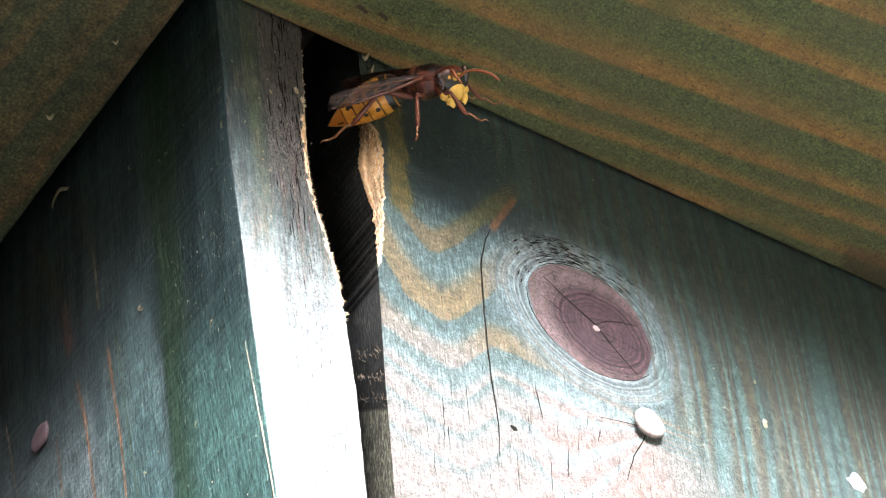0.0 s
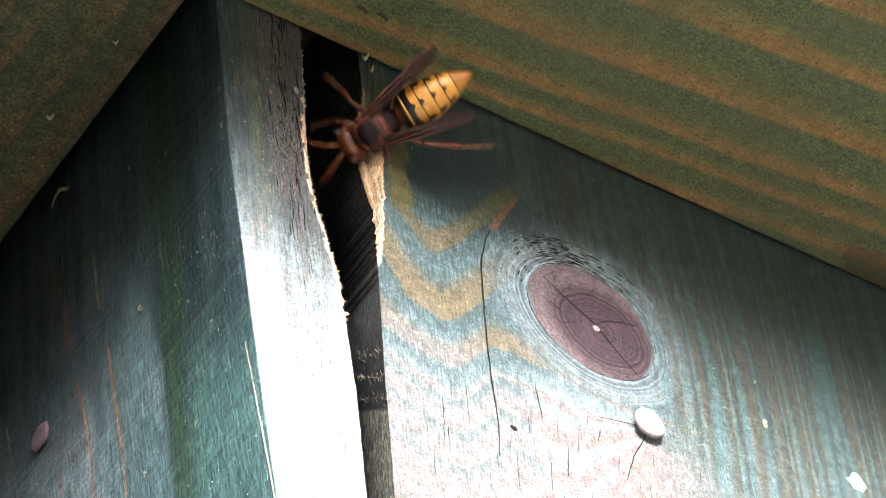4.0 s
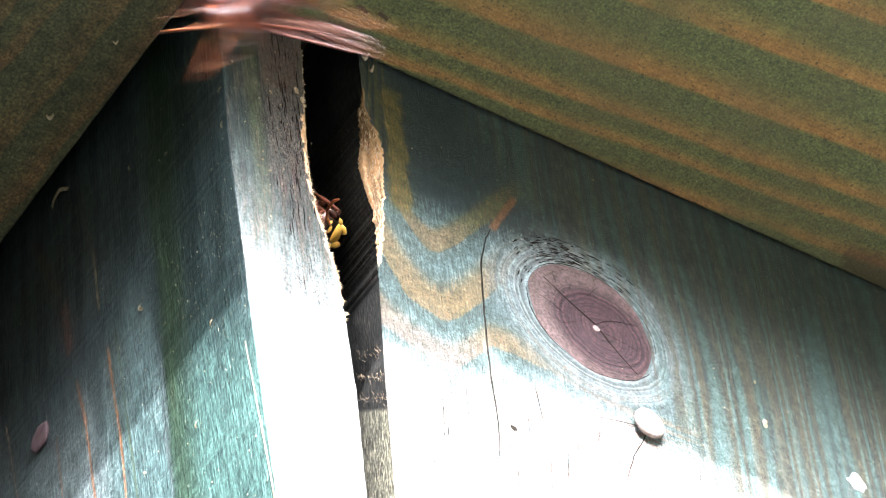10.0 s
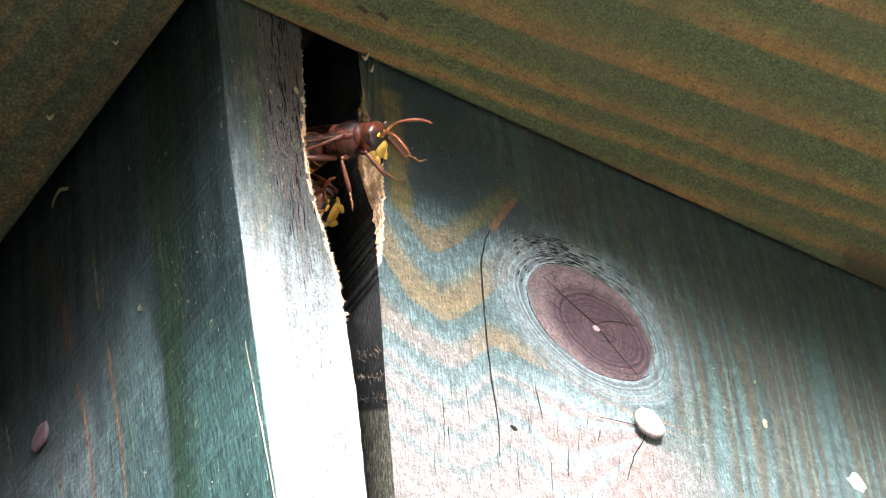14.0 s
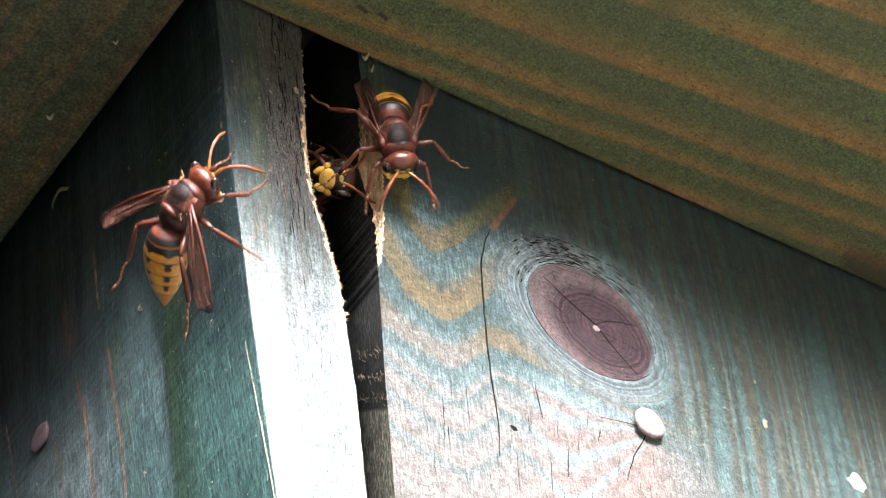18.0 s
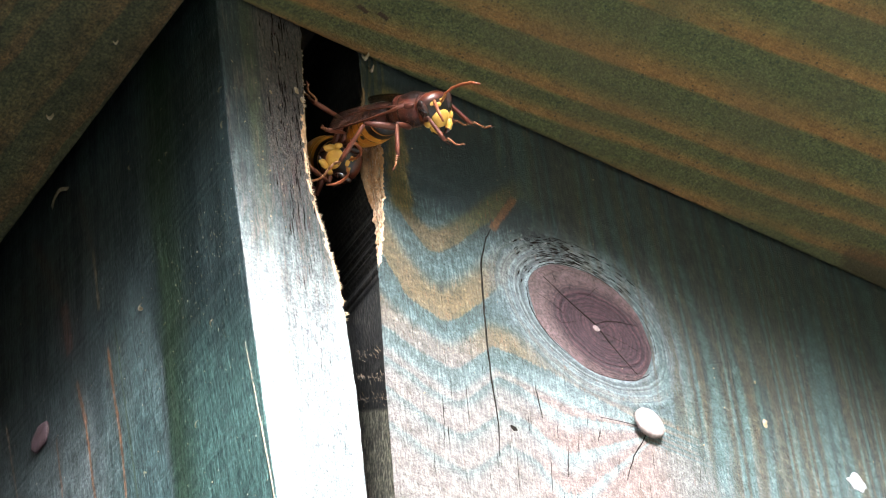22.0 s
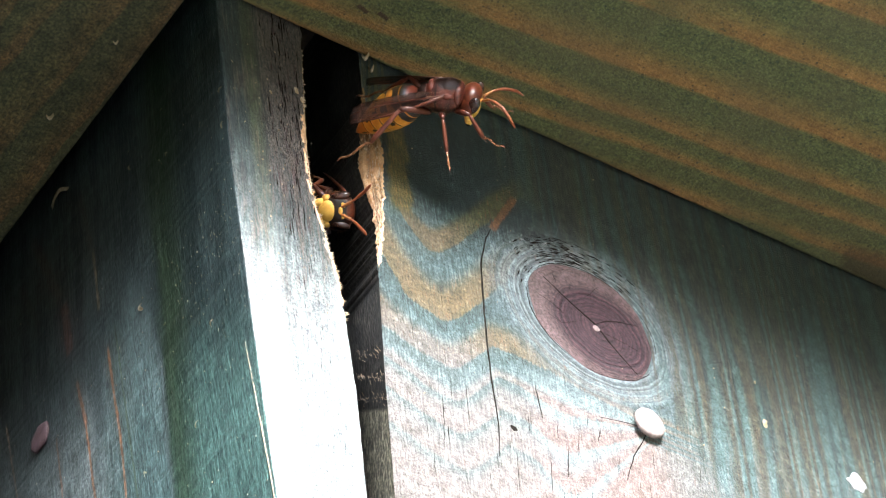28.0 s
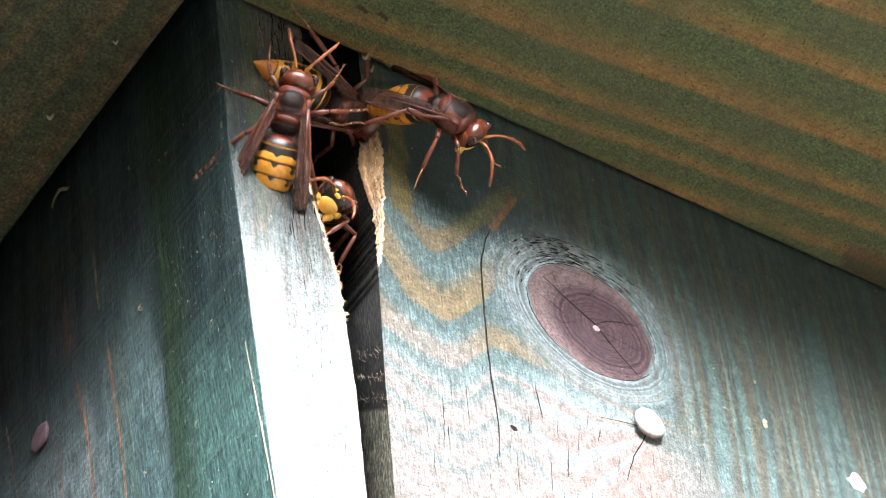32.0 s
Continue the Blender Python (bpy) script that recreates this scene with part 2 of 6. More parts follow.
    tint = g.ss(fibre, 0.3, 0.7, 0.8, 1.2)
    col = g.mix(1.0, col, g.vec(tint, tint, tint), "MULTIPLY")
    height = g.m("ADD", g.m("MULTIPLY", fibre, 0.8), g.m("ADD", g.m("MULTIPLY", speck, 1.8), g.m("SUBTRACT", g.m("MULTIPLY", band, 0.8), torn)))
    g.bump(height, 1.0, 0.0006)
    return g.done(col, g.mixf(speck, 0.33, 0.62), 0.5)


def side_paint():
    """Dark green stain, nearly black with painted shade, long bare streaks along the grain."""
    g = Graph("dark_green_stain")
    X, Y, Z = g.xyz()
    P = g.vec(X, Y, Z)
    wob = g.m("MULTIPLY", g.m("SUBTRACT", g.noise(g.vec(0.0, g.m("MULTIPLY", Y, 0.5), g.m("MULTIPLY", Z, 0.1)), 0.5, 2), 0.5), 6.0)
    v = g.m("ADD", g.m("ADD", Y, wob), g.m("MULTIPLY", Z, 0.03))
    band = g.noise1(v, 0.16, 3)
    fibre = g.noise(g.vec(X, g.m("MULTIPLY", Y, 2.5), g.m("MULTIPLY", Z, 0.22)), 1.0, 4)
    speck = g.noise(P, 2.2, 4, 0.75)
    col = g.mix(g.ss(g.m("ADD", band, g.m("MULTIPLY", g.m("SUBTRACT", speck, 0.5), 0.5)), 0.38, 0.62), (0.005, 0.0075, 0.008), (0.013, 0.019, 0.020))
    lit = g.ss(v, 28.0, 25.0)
    # lighter lower down: the light below the eaves' shadow is in the colour
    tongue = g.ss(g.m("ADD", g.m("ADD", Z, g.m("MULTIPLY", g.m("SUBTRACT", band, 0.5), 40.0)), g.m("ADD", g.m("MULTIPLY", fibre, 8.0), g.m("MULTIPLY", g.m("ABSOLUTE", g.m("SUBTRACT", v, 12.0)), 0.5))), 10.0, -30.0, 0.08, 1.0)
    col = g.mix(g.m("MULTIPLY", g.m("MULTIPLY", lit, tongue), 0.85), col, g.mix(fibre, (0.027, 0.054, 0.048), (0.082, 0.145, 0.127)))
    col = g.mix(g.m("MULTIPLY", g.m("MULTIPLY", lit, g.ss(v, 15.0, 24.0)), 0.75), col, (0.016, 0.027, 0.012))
    # paler towards the bottom, standing in for the light and sheen there
    low_light = g.ss(g.m("ADD", Z, g.m("MULTIPLY", g.m("SUBTRACT", g.m("ADD", band, fibre), 1.0), 40.0)), 28.0, -22.0, 0.1, 1.0)
    col = g.mix(g.m("MULTIPLY", low_light, g.ss(v, 26.0, 30.0, 0.0, 0.9)), col, g.mix(fibre, (0.078, 0.096, 0.098), (0.23, 0.27, 0.263)))
    blue = g.m("MULTIPLY", g.m("MULTIPLY", g.ss(v, 27.0, 29.0), low_light), g.ss(g.m("ADD", v, g.m("MULTIPLY", fibre, 5.0)), 52.0, 44.0))
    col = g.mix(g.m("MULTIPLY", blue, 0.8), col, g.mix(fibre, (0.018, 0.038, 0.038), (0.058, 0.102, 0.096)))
    # scraped lines and patches, bare to the wood
    for a, b, wide, amount, bare in (((46.9, 47.0), (46.2, 30.0), 0.55, 0.8, (0.20, 0.14, 0.08)), ((44.7, 19.0), (43.4, -9.0), 0.5, 0.9, (0.22, 0.10, 0.045)), ((43.4, -6.0), (43.8, -24.0), 0.4, 0.9, (0.22, 0.10, 0.045)),
                                     ((55.2, 20.0), (53.4, 7.0), 0.6, 0.8, (0.17, 0.08, 0.04)), ((53.6, 8.0), (52.8, -16.0), 0.4, 0.9, (0.22, 0.10, 0.045)), ((57.4, 43.0), (56.4, 28.5), 1.5, 0.8, (0.10, 0.045, 0.035)),
                                     ((78.8, 31.0), (76.6, 6.0), 0.4, 0.8, (0.13, 0.09, 0.06)), ((63.1, 13.0), (62.7, -5.0), 0.35, 0.8, (0.15, 0.075, 0.04)), ((41.9, 22.0), (40.2, -26.0), 0.35, 0.6, (0.06, 0.075, 0.03)),
                                     ((67.0, 70.0), (58.4, 45.0), 1.5, 0.45, (0.06, 0.035, 0.026)), ((50.0, 66.0), (47.2, 46.0), 1.2, 0.4, (0.06, 0.035, 0.026)), ((72.0, 62.0), (66.0, 45.0), 1.0, 0.4, (0.05, 0.033, 0.026))):
        col = g.mix(g.m("MULTIPLY", g.streak(Y, Z, (a[0] - 2.0, a[1] - 2.8), (b[0] - 2.0, b[1] - 2.8), wide, fibre), amount), col, bare)
    gloss = g.ss(g.m("ADD", band, g.m("MULTIPLY", g.m("SUBTRACT", fibre, 0.5), 0.5)), 0.35, 0.65)
    grit = g.noise(P, 4.2, 3, 0.8)
    col = g.mix(g.ss(grit, 0.58, 0.74, 0.0, 0.4), col, (0.05, 0.065, 0.06))
    col = g.mix(g.ss(grit, 0.46, 0.32, 0.0, 0.6), col, (0.003, 0.005, 0.005))
    col = g.mix(g.ss(g.cells(P, 0.4), 0.07, 0.03, 0.0, 0.5), col, (0.3, 0.27, 0.2))
    col = g.grain(col, P, 1.0, fibre)
    g.bump(g.m("ADD", g.m("MULTIPLY", fibre, 1.3), g.m("MULTIPLY", speck, 0.6)), 0.6, 0.0003)
    return g.done(col, g.m("SUBTRACT", g.mixf(speck, 0.34, 0.56), g.m("MULTIPLY", gloss, 0.06)), g.mixf(gloss, 0.25, 0.4))


def edge_paint():
    """The board's narrow edge: teal stain worn to grey wood, split and rough along one side."""
    g = Graph("worn_edge_stain")
    X, Y, Z = g.xyz()
    P = g.vec(X, Y, Z)
    fibre = g.noise(g.vec(g.m("MULTIPLY", X, 2.4), Y, g.m("MULTIPLY", Z, 0.2)), 1.0, 5, 0.65)
    wide = g.noise(g.vec(g.m("MULTIPLY", X, 0.9), Y, g.m("MULTIPLY", Z, 0.07)), 0.8, 3)
    speck = g.noise(P, 2.4, 4, 0.75)
    rough = g.m("MULTIPLY", g.m("MULTIPLY", g.ss(g.m("ADD", X, g.m("MULTIPLY", fibre, 3.0)), 7.6, 9.2), g.ss(X, 17.6, 16.0)), g.ss(g.m("ADD", Z, g.m("MULTIPLY", g.m("SUBTRACT", wide, 0.5), 40.0)), 6.0, 30.0, 0.15, 1.0))
    pits = g.ss(g.noise(g.vec(g.m("MULTIPLY", X, 2.2), Y, g.m("MULTIPLY", Z, 0.4)), 1.7, 5, 0.8), 0.50, 0.58)
    # dark base tone holds the shade under the eaves
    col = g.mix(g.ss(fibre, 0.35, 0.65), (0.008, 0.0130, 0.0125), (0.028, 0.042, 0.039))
    col = g.mix(g.m("MULTIPLY", g.m("MULTIPLY", g.ss(X, 2.6, 4.0), g.ss(X, 7.0, 5.4)), 0.6), col, (0.07, 0.075, 0.026))
    col = g.mix(g.m("MULTIPLY", rough, 0.85), col, g.mix(pits, (0.160, 0.122, 0.100), (0.009, 0.009, 0.009)))
    col = g.mix(g.m("MULTIPLY", g.ss(g.m("ADD", wide, g.m("MULTIPLY", fibre, 0.3)), 0.66, 0.84), 0.55), col, (0.15, 0.11, 0.08))
    col = g.mix(g.m("MULTIPLY", g.ss(speck, 0.64, 0.74), 0.5), col, (0.24, 0.21, 0.17))
    # paler lower down: some bleaching, with the stronger light painted in
    bleach_and_light = g.ss(g.m("ADD", Z, g.m("MULTIPLY", g.m("SUBTRACT", g.m("ADD", wide, fibre), 1.0), 44.0)), 40.0, -8.0)
    col = g.mix(g.m("MULTIPLY", bleach_and_light, 0.8), col, g.mix(g.ss(fibre, 0.38, 0.62), (0.10, 0.15, 0.14), g.mix(g.ss(wide, 0.4, 0.6), (0.27, 0.28, 0.265), (0.30, 0.225, 0.185))))
    # near-white at the bottom, painted for the glare of light there
    white_light = g.ss(g.m("ADD", Z, g.m("MULTIPLY", g.m("SUBTRACT", g.m("ADD", wide, fibre), 1.0), 30.0)), 14.0, -20.0)
    col = g.mix(g.m("MULTIPLY", white_light, 0.8), col, g.mix(fibre, (0.36, 0.39, 0.38), (0.52, 0.52, 0.49)))
    crisp = g.noise(g.vec(g.m("MULTIPLY", X, 2.0), Y, g.m("MULTIPLY", Z, 0.7)), 2.6, 4, 0.8)
    col = g.mix(g.ss(crisp, 0.46, 0.36, 0.0, 0.75), col, (0.012, 0.016, 0.016))
    col = g.mix(g.ss(crisp, 0.57, 0.68, 0.0, 0.6), col, (0.30, 0.31, 0.29))
    col = g.grain(col, P, 0.9, fibre)
    g.bump(g.m("ADD", g.m("MULTIPLY", fibre, 1.4), g.m("ADD", g.m("MULTIPLY", speck, 1.0), g.m("MULTIPLY", g.m("MULTIPLY", rough, pits), -3.0))), 1.0, 0.0006)
    return g.done(col, g.mixf(speck, 0.33, 0.62), 0.5)


def sawn_dark():
    """Sawn edge in the gap, its shade painted near-black, ribbed across and fibrous along."""
    g = Graph("sawn_grimy_edge")
    X, Y, Z = g.xyz()
    P = g.vec(X, Y, Z)
    fibre = g.noise(g.vec(X, g.m("MULTIPLY", Y, 2.5), g.m("MULTIPLY", Z, 0.35)), 1.2, 4)
    rib = g.noise(g.vec(0.0, Y, g.m("SUBTRACT", Z, g.m("MULTIPLY", Y, 0.9))), 0.7, 3)
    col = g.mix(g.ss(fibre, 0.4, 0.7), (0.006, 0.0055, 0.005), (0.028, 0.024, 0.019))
    # lighter wood below a sharp line
    below_line = g.ss(g.m("ADD", g.m("SUBTRACT", Z, g.m("MULTIPLY", Y, 0.9)), g.m("MULTIPLY", fibre, 2.0)), -25.0, -26.5)
    col = g.mix(below_line, col, g.mix(g.ss(fibre, 0.35, 0.65), (0.07, 0.065, 0.045), (0.19, 0.17, 0.12)))
    col = g.grain(col, P, 0.9, fibre)
    g.bump(g.m("ADD", g.m("MULTIPLY", rib, 0.35), g.m("MULTIPLY", fibre, 1.2)), 0.7, 0.0003)
    return g.done(col, 0.75, 0.3)


def chewed():
    """Fresh pale wood, gnawed to a fibrous nap."""
    g = Graph("gnawed_wood")
    X, Y, Z = g.xyz()
    P = g.vec(X, Y, Z)
    fibre = g.noise(g.vec(g.m("MULTIPLY", X, 1.6), g.m("MULTIPLY", Y, 1.6), g.m("MULTIPLY", Z, 0.3)), 1.3, 4, 0.65)
    ledge = g.noise(g.vec(X, Y, g.m("MULTIPLY", Z, 0.6)), 0.7, 3, 0.6)
    col = g.mix(g.ss(fibre, 0.3, 0.7), (0.62, 0.35, 0.19), (0.82, 0.60, 0.40))
    col = g.mix(g.m("MULTIPLY", g.ss(ledge, 0.52, 0.66), 0.6), col, (0.52, 0.26, 0.12))
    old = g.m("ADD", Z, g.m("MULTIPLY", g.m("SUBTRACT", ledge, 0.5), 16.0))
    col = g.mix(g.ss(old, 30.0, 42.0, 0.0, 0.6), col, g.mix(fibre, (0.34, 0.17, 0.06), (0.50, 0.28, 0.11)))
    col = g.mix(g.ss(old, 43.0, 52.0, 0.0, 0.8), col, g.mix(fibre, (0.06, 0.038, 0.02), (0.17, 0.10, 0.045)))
    col = g.grain(col, P, 0.25)
    g.bump(g.m("ADD", g.m("MULTIPLY", fibre, 0.6), ledge), 0.45, 0.0007)
    return g.done(col, 0.85, 0.2)


def soffit_paint(along, tone, stops=()):
    """Green stain on pine seen from below: orange early wood in long stripes along the board."""
    g = Graph("striped_green_stain")
    X, Y, Z = g.xyz()
    u, v = (X, Y) if along == "x" else (Y, X)
    P = g.vec(X, Y, Z)
    wob = g.m("MULTIPLY", g.m("SUBTRACT", g.noise(g.vec(g.m("MULTIPLY", u, 0.25), g.m("MULTIPLY", v, 0.8), 0.0), 0.12, 2), 0.5), 6.0)
    fibre = g.noise(g.vec(g.m("MULTIPLY", u, 0.3), g.m("MULTIPLY", v, 2.5), 0.0), 1.0, 4)
    speck = g.noise(P, 1.8, 4, 0.7)
    ph = g.m("ADD", g.m("ADD", v, g.m("MULTIPLY", u, 0.055)), g.m("ADD", wob, g.m("MULTIPLY", g.m("SUBTRACT", fibre, 0.5), 1.6)))
    # each year's ring: orange early wood that fades one way and stops short the other way
    ring = g.m("FRACT", g.m("ADD", g.m("DIVIDE", ph, 8.2), g.m("MULTIPLY", g.noise1(ph, 0.05, 1), 1.5)))
    f = g.m("MULTIPLY", g.ss(ring, 0.12, 0.82), g.ss(ring, 0.99, 0.90))
    if stops:
        # early wood, sharp on the wall's side and fading away from it
        p = g.m("ADD", g.m("ADD", v, g.m("MULTIPLY", g.m("SUBTRACT", u, 30.0), 0.1)), g.m("ADD", g.m("MULTIPLY", wob, 0.3), g.m("MULTIPLY", g.m("SUBTRACT", fibre, 0.5), 1.2)))
        f = g.ramp(p, -90.0, 30.0, stops)
    f = g.m("MULTIPLY", f, g.ss(g.m("ADD", g.noise(g.vec(g.m("MULTIPLY", u, 0.2), v, 0.0), 0.1, 2), g.m("MULTIPLY", speck, 0.25)), 0.36, 0.66, 0.35, 1.0))
    green = g.mix(g.ss(speck, 0.35, 0.7), (0.062, 0.070, 0.026), (0.138, 0.140, 0.050))
    orange = g.mix(g.ss(fibre, 0.2, 0.8), (0.23, 0.105, 0.030), (0.32, 0.158, 0.050))
    green = g.mix(g.m("MULTIPLY", g.ss(f, 0.05, 0.5), 0.8), green, (0.165, 0.125, 0.040))
    col = g.mix(g.ss(f, 0.4, 1.1), green, orange)
    col = g.grain(col, P, 0.5)
    col = g.mix(g.ss(g.cells(P, 0.55), 0.17, 0.09, 0.0, 0.7), col, (0.02, 0.024, 0.014))
    mould = g.m("MULTIPLY", g.ss(g.noise(P, 1.3, 3, 0.65), 0.56, 0.66), g.mixf(f, 0.75, 0.25))
    col = g.mix(mould, col, (0.028, 0.04, 0.026))
    col = g.mix(g.m("MULTIPLY", g.ss(g.noise(P, 0.05, 2), 0.45, 0.65), 0.3), col, (0.11, 0.085, 0.04))
    if stops:
        bx, by = g.m("DIVIDE", g.m("SUBTRACT", X, 146.0), 12.0), g.m("DIVIDE", g.m("ADD", Y, 4.0), 4.5)
        burnt = g.ss(g.m("ADD", g.m("ADD", g.m("MULTIPLY", bx, bx), g.m("MULTIPLY", by, by)), g.m("MULTIPLY", g.m("SUBTRACT", g.noise(P, 0.2, 4, 0.7), 0.5), 2.5)), 1.3, 0.4)
        col = g.mix(g.m("MULTIPLY", burnt, 0.7), col, (0.045, 0.022, 0.011))
        for a, b in (((22.5, -10.3), (25.0, -9.6)), ((26.6, -10.6), (29.0, -10.1))):
            col = g.mix(g.m("MULTIPLY", g.streak(X, Y, a, b, 0.6, speck), 0.85), col, (0.04, 0.014, 0.008))
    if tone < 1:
        # the left board's dimmer light is put into its colour, duller and darker
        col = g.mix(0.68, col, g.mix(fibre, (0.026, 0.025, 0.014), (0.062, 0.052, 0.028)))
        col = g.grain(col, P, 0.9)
    g.bump(g.m("ADD", fibre, g.m("MULTIPLY", speck, 1.2)), 0.8, 0.0003)
    return g.done(col, g.mixf(speck, 0.5, 0.75), 0.35)


def plain(name, a, b, scale=1.0, rough=0.6, spec=0.4, bump=0.3, metal=0.0):
    g = Graph(name)
    P = g.vec(*g.xyz())
    n = g.noise(P, scale, 4, 0.65)
    col = g.mix(g.ss(n, 0.3, 0.7), a, b)
    g.bump(n, bump, 0.0002)
    return g.done(col, g.mixf(n, rough - 0.08, rough + 0.1), spec, Metallic=metal)


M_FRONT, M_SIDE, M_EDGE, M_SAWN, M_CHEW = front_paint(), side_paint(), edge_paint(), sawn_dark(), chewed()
EARLY = [(-89, 0.1)]
for p, wide in ((-62, 8), (-46, 6), (-32.3, 7), (-18.2, 6.5), (-7.8, 4), (-2.0, 2.6), (5.5, 3.5)):
    EARLY += [(p - wide, 0.15), (p - 0.3 * wide, 0.8), (p + 0.5, 1.05), (p + 1.4, 0.05)]
M_SOFFIT, M_SOFFIT_SHADED = soffit_paint("x", 1.0, EARLY), soffit_paint("y", 0.42)
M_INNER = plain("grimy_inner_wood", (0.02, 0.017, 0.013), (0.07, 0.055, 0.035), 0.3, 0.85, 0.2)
M_NAIL = plain("weathered_nail", (0.20, 0.14, 0.12), (0.36, 0.29, 0.265), 0.9, 0.5, 0.5, 0.4, 0.1)
M_RUST = plain("rusty_nail", (0.045, 0.026, 0.030), (0.10, 0.06, 0.064), 0.8, 0.55, 0.5, 0.5, 0.2)
M_SCAB = plain("chalky_scab", (0.16, 0.16, 0.155), (0.32, 0.31, 0.30), 1.2, 0.7, 0.3)
M_SHANK = plain("nail_shank", (0.03, 0.025, 0.02), (0.08, 0.06, 0.05), 1.0, 0.6, 0.4, 0.3, 0.3)
M_CRACK = plain("dark_crack", (0.008, 0.006, 0.005), (0.025, 0.018, 0.014), 2.0, 0.9, 0.1)
M_CHIP = plain("wood_chip", (0.35, 0.24, 0.13), (0.62, 0.5, 0.36), 2.0, 0.8, 0.2)
M_FIBRE = plain("torn_fibre", (0.42, 0.27, 0.16), (0.70, 0.54, 0.38), 1.5, 0.8, 0.2)
M_LEAF = plain("green_leaf", (0.035, 0.07, 0.015), (0.07, 0.12, 0.03), 0.05, 0.5, 0.4)
M_LAWN = plain("mown_lawn", (0.02, 0.026, 0.012), (0.04, 0.05, 0.024), 0.02, 0.9, 0.2)
M_GROUND = plain("grey_paved_ground", (0.105, 0.107, 0.108), (0.18, 0.184, 0.187), 0.004, 0.9, 0.2)


# ---- mesh helpers ----
def mesh_of(name, bm, mats, smooth=True):
    me = bpy.data.meshes.new(name)
    bmesh.ops.recalc_face_normals(bm, faces=bm.faces)
    bm.to_mesh(me)
    bm.free()
    for f in me.polygons:
        f.use_smooth = smooth
    for m in (mats if isinstance(mats, (list, tuple)) else [mats]):
        me.materials.append(m)
    return me


def part(name, bm, mats, parent, label="", smooth=True, at=None):
    ob = new(name, mesh_of(name, bm, mats, smooth))
    ob.parent = parent
    if at is not None:
        ob.matrix_basis = at
    return tagged(ob, label) if label else ob


def box(bm, lo, hi, bevel=0.0, seg=2, mat=0):
    vs = [bm.verts.new((x, y, z)) for x in (lo[0], hi[0]) for y in (lo[1], hi[1]) for z in (lo[2], hi[2])]
    fs = [bm.faces.new([vs[i] for i in q]) for q in ((0, 1, 3, 2), (4, 6, 7, 5), (0, 4, 5, 1), (2, 3, 7, 6), (0, 2, 6, 4), (1, 5, 7, 3))]
    for f in fs:
        f.material_index = mat
    bmesh.ops.recalc_face_normals(bm, faces=fs)
    if bevel:
        bmesh.ops.bevel(bm, geom=list({e for f in fs for e in f.edges}), offset=bevel, segments=seg, affect="EDGES", profile=0.5)
    return fs


def ellipsoid(bm, c, r, u=20, v=12, turn=None):
    m = Matrix.Translation(c) @ (turn or Matrix.Identity(4)) @ Matrix.Diagonal((*r, 1))
    return bmesh.ops.create_uvsphere(bm, u_segments=u, v_segments=v, radius=1.0, matrix=m)["verts"]


def tube(bm, pts, radii, n=8):
    """A tapered tube through the points, with closed ends."""
    pts = [Vector(p) for p in pts]
    rings, side = [], None
    for i, p in enumerate(pts):
        d = (pts[min(i + 1, len(pts) - 1)] - pts[max(i - 1, 0)]).normalized()
        if side is None:
            side = d.orthogonal().normalized()
        side = (side - d * side.dot(d)).normalized()
        up = d.cross(side)
        rings.append([bm.verts.new(p + radii[i] * (math.cos(a) * side + math.sin(a) * up)) for a in (math.tau * j / n for j in range(n))])
    for a, b in zip(rings, rings[1:]):
        for j in range(n):
            bm.faces.new((a[j], a[(j + 1) % n], b[(j + 1) % n], b[j]))
    bm.faces.new(rings[0][::-1])
    bm.faces.new(rings[-1])


def bend(stops, z):
    """Piecewise linear through (z, value) stops, from the lowest up."""
    if z <= stops[0][0]:
        return stops[0][1]
    for (a, va), (b, vb) in zip(stops, stops[1:]):
        if z <= b:
            return va + (vb - va) * (z - a) / (b - a)
    return stops[-1][1]


# ---- ground ----
# dark ground out of view, added to limit light bounced onto the walls
bm = bmesh.new()
bmesh.ops.create_grid(bm, x_segments=60, y_segments=60, size=400)
for v in bm.verts:
    v.co.z = 0.25 * (noise.noise(v.co * 0.03)) * min(1.0, v.co.length / 30)
tagged(new("ground", mesh_of("ground", bm, M_LAWN)), "unseen dark lawn, added to cut light bounced onto the walls", "ground", kind="structure")


def terrace():
    """Unseen grey paving, slab by slab, added to bounce light up to the eaves."""
    root = new("pavement")
    bm = bmesh.new()
    box(bm, (-0.4 * 5 - 0.02, -0.4 * 5 - 0.02, -0.05), (0.4 * 5 + 0.02, 0.4 * 5 + 0.02, 0.02))
    part("bed", bm, M_LAWN, root)
    bm = bmesh.new()
    box(bm, (0.004, 0.004, 0), (0.396, 0.396, 0.045), 0.004, 1)
    slab = mesh_of("slab", bm, M_GROUND)
    for i in range(-5, 5):
        for j in range(-5, 5):
            ob = new("slab", slab)
            ob.parent = root
            ob.location = (0.4 * i, 0.4 * j, 0.0)
    return tagged(root, "unseen grey slabs, added to bounce light up to the eaves", "pavement", kind="structure")


terrace()


# ---- the two boards at the corner ----
Z_LO, Z_HI = -180.0, 69.0
CHEW_SIDE = [(-180, 19.0), (-52, 19.6), (-27, 20.0), (-7, 19.5), (3, 18.9), (14, 17.0), (25, 15.1), (37, 15.0), (53, 16.1), (68, 17.0), (90, 17.2)]
LEAN_SIDE = [(-180, 3.0), (-61, 1.1), (-42, 0.4), (-14, -0.5), (27, -1.5), (67, -1.4), (90, -1.4)]


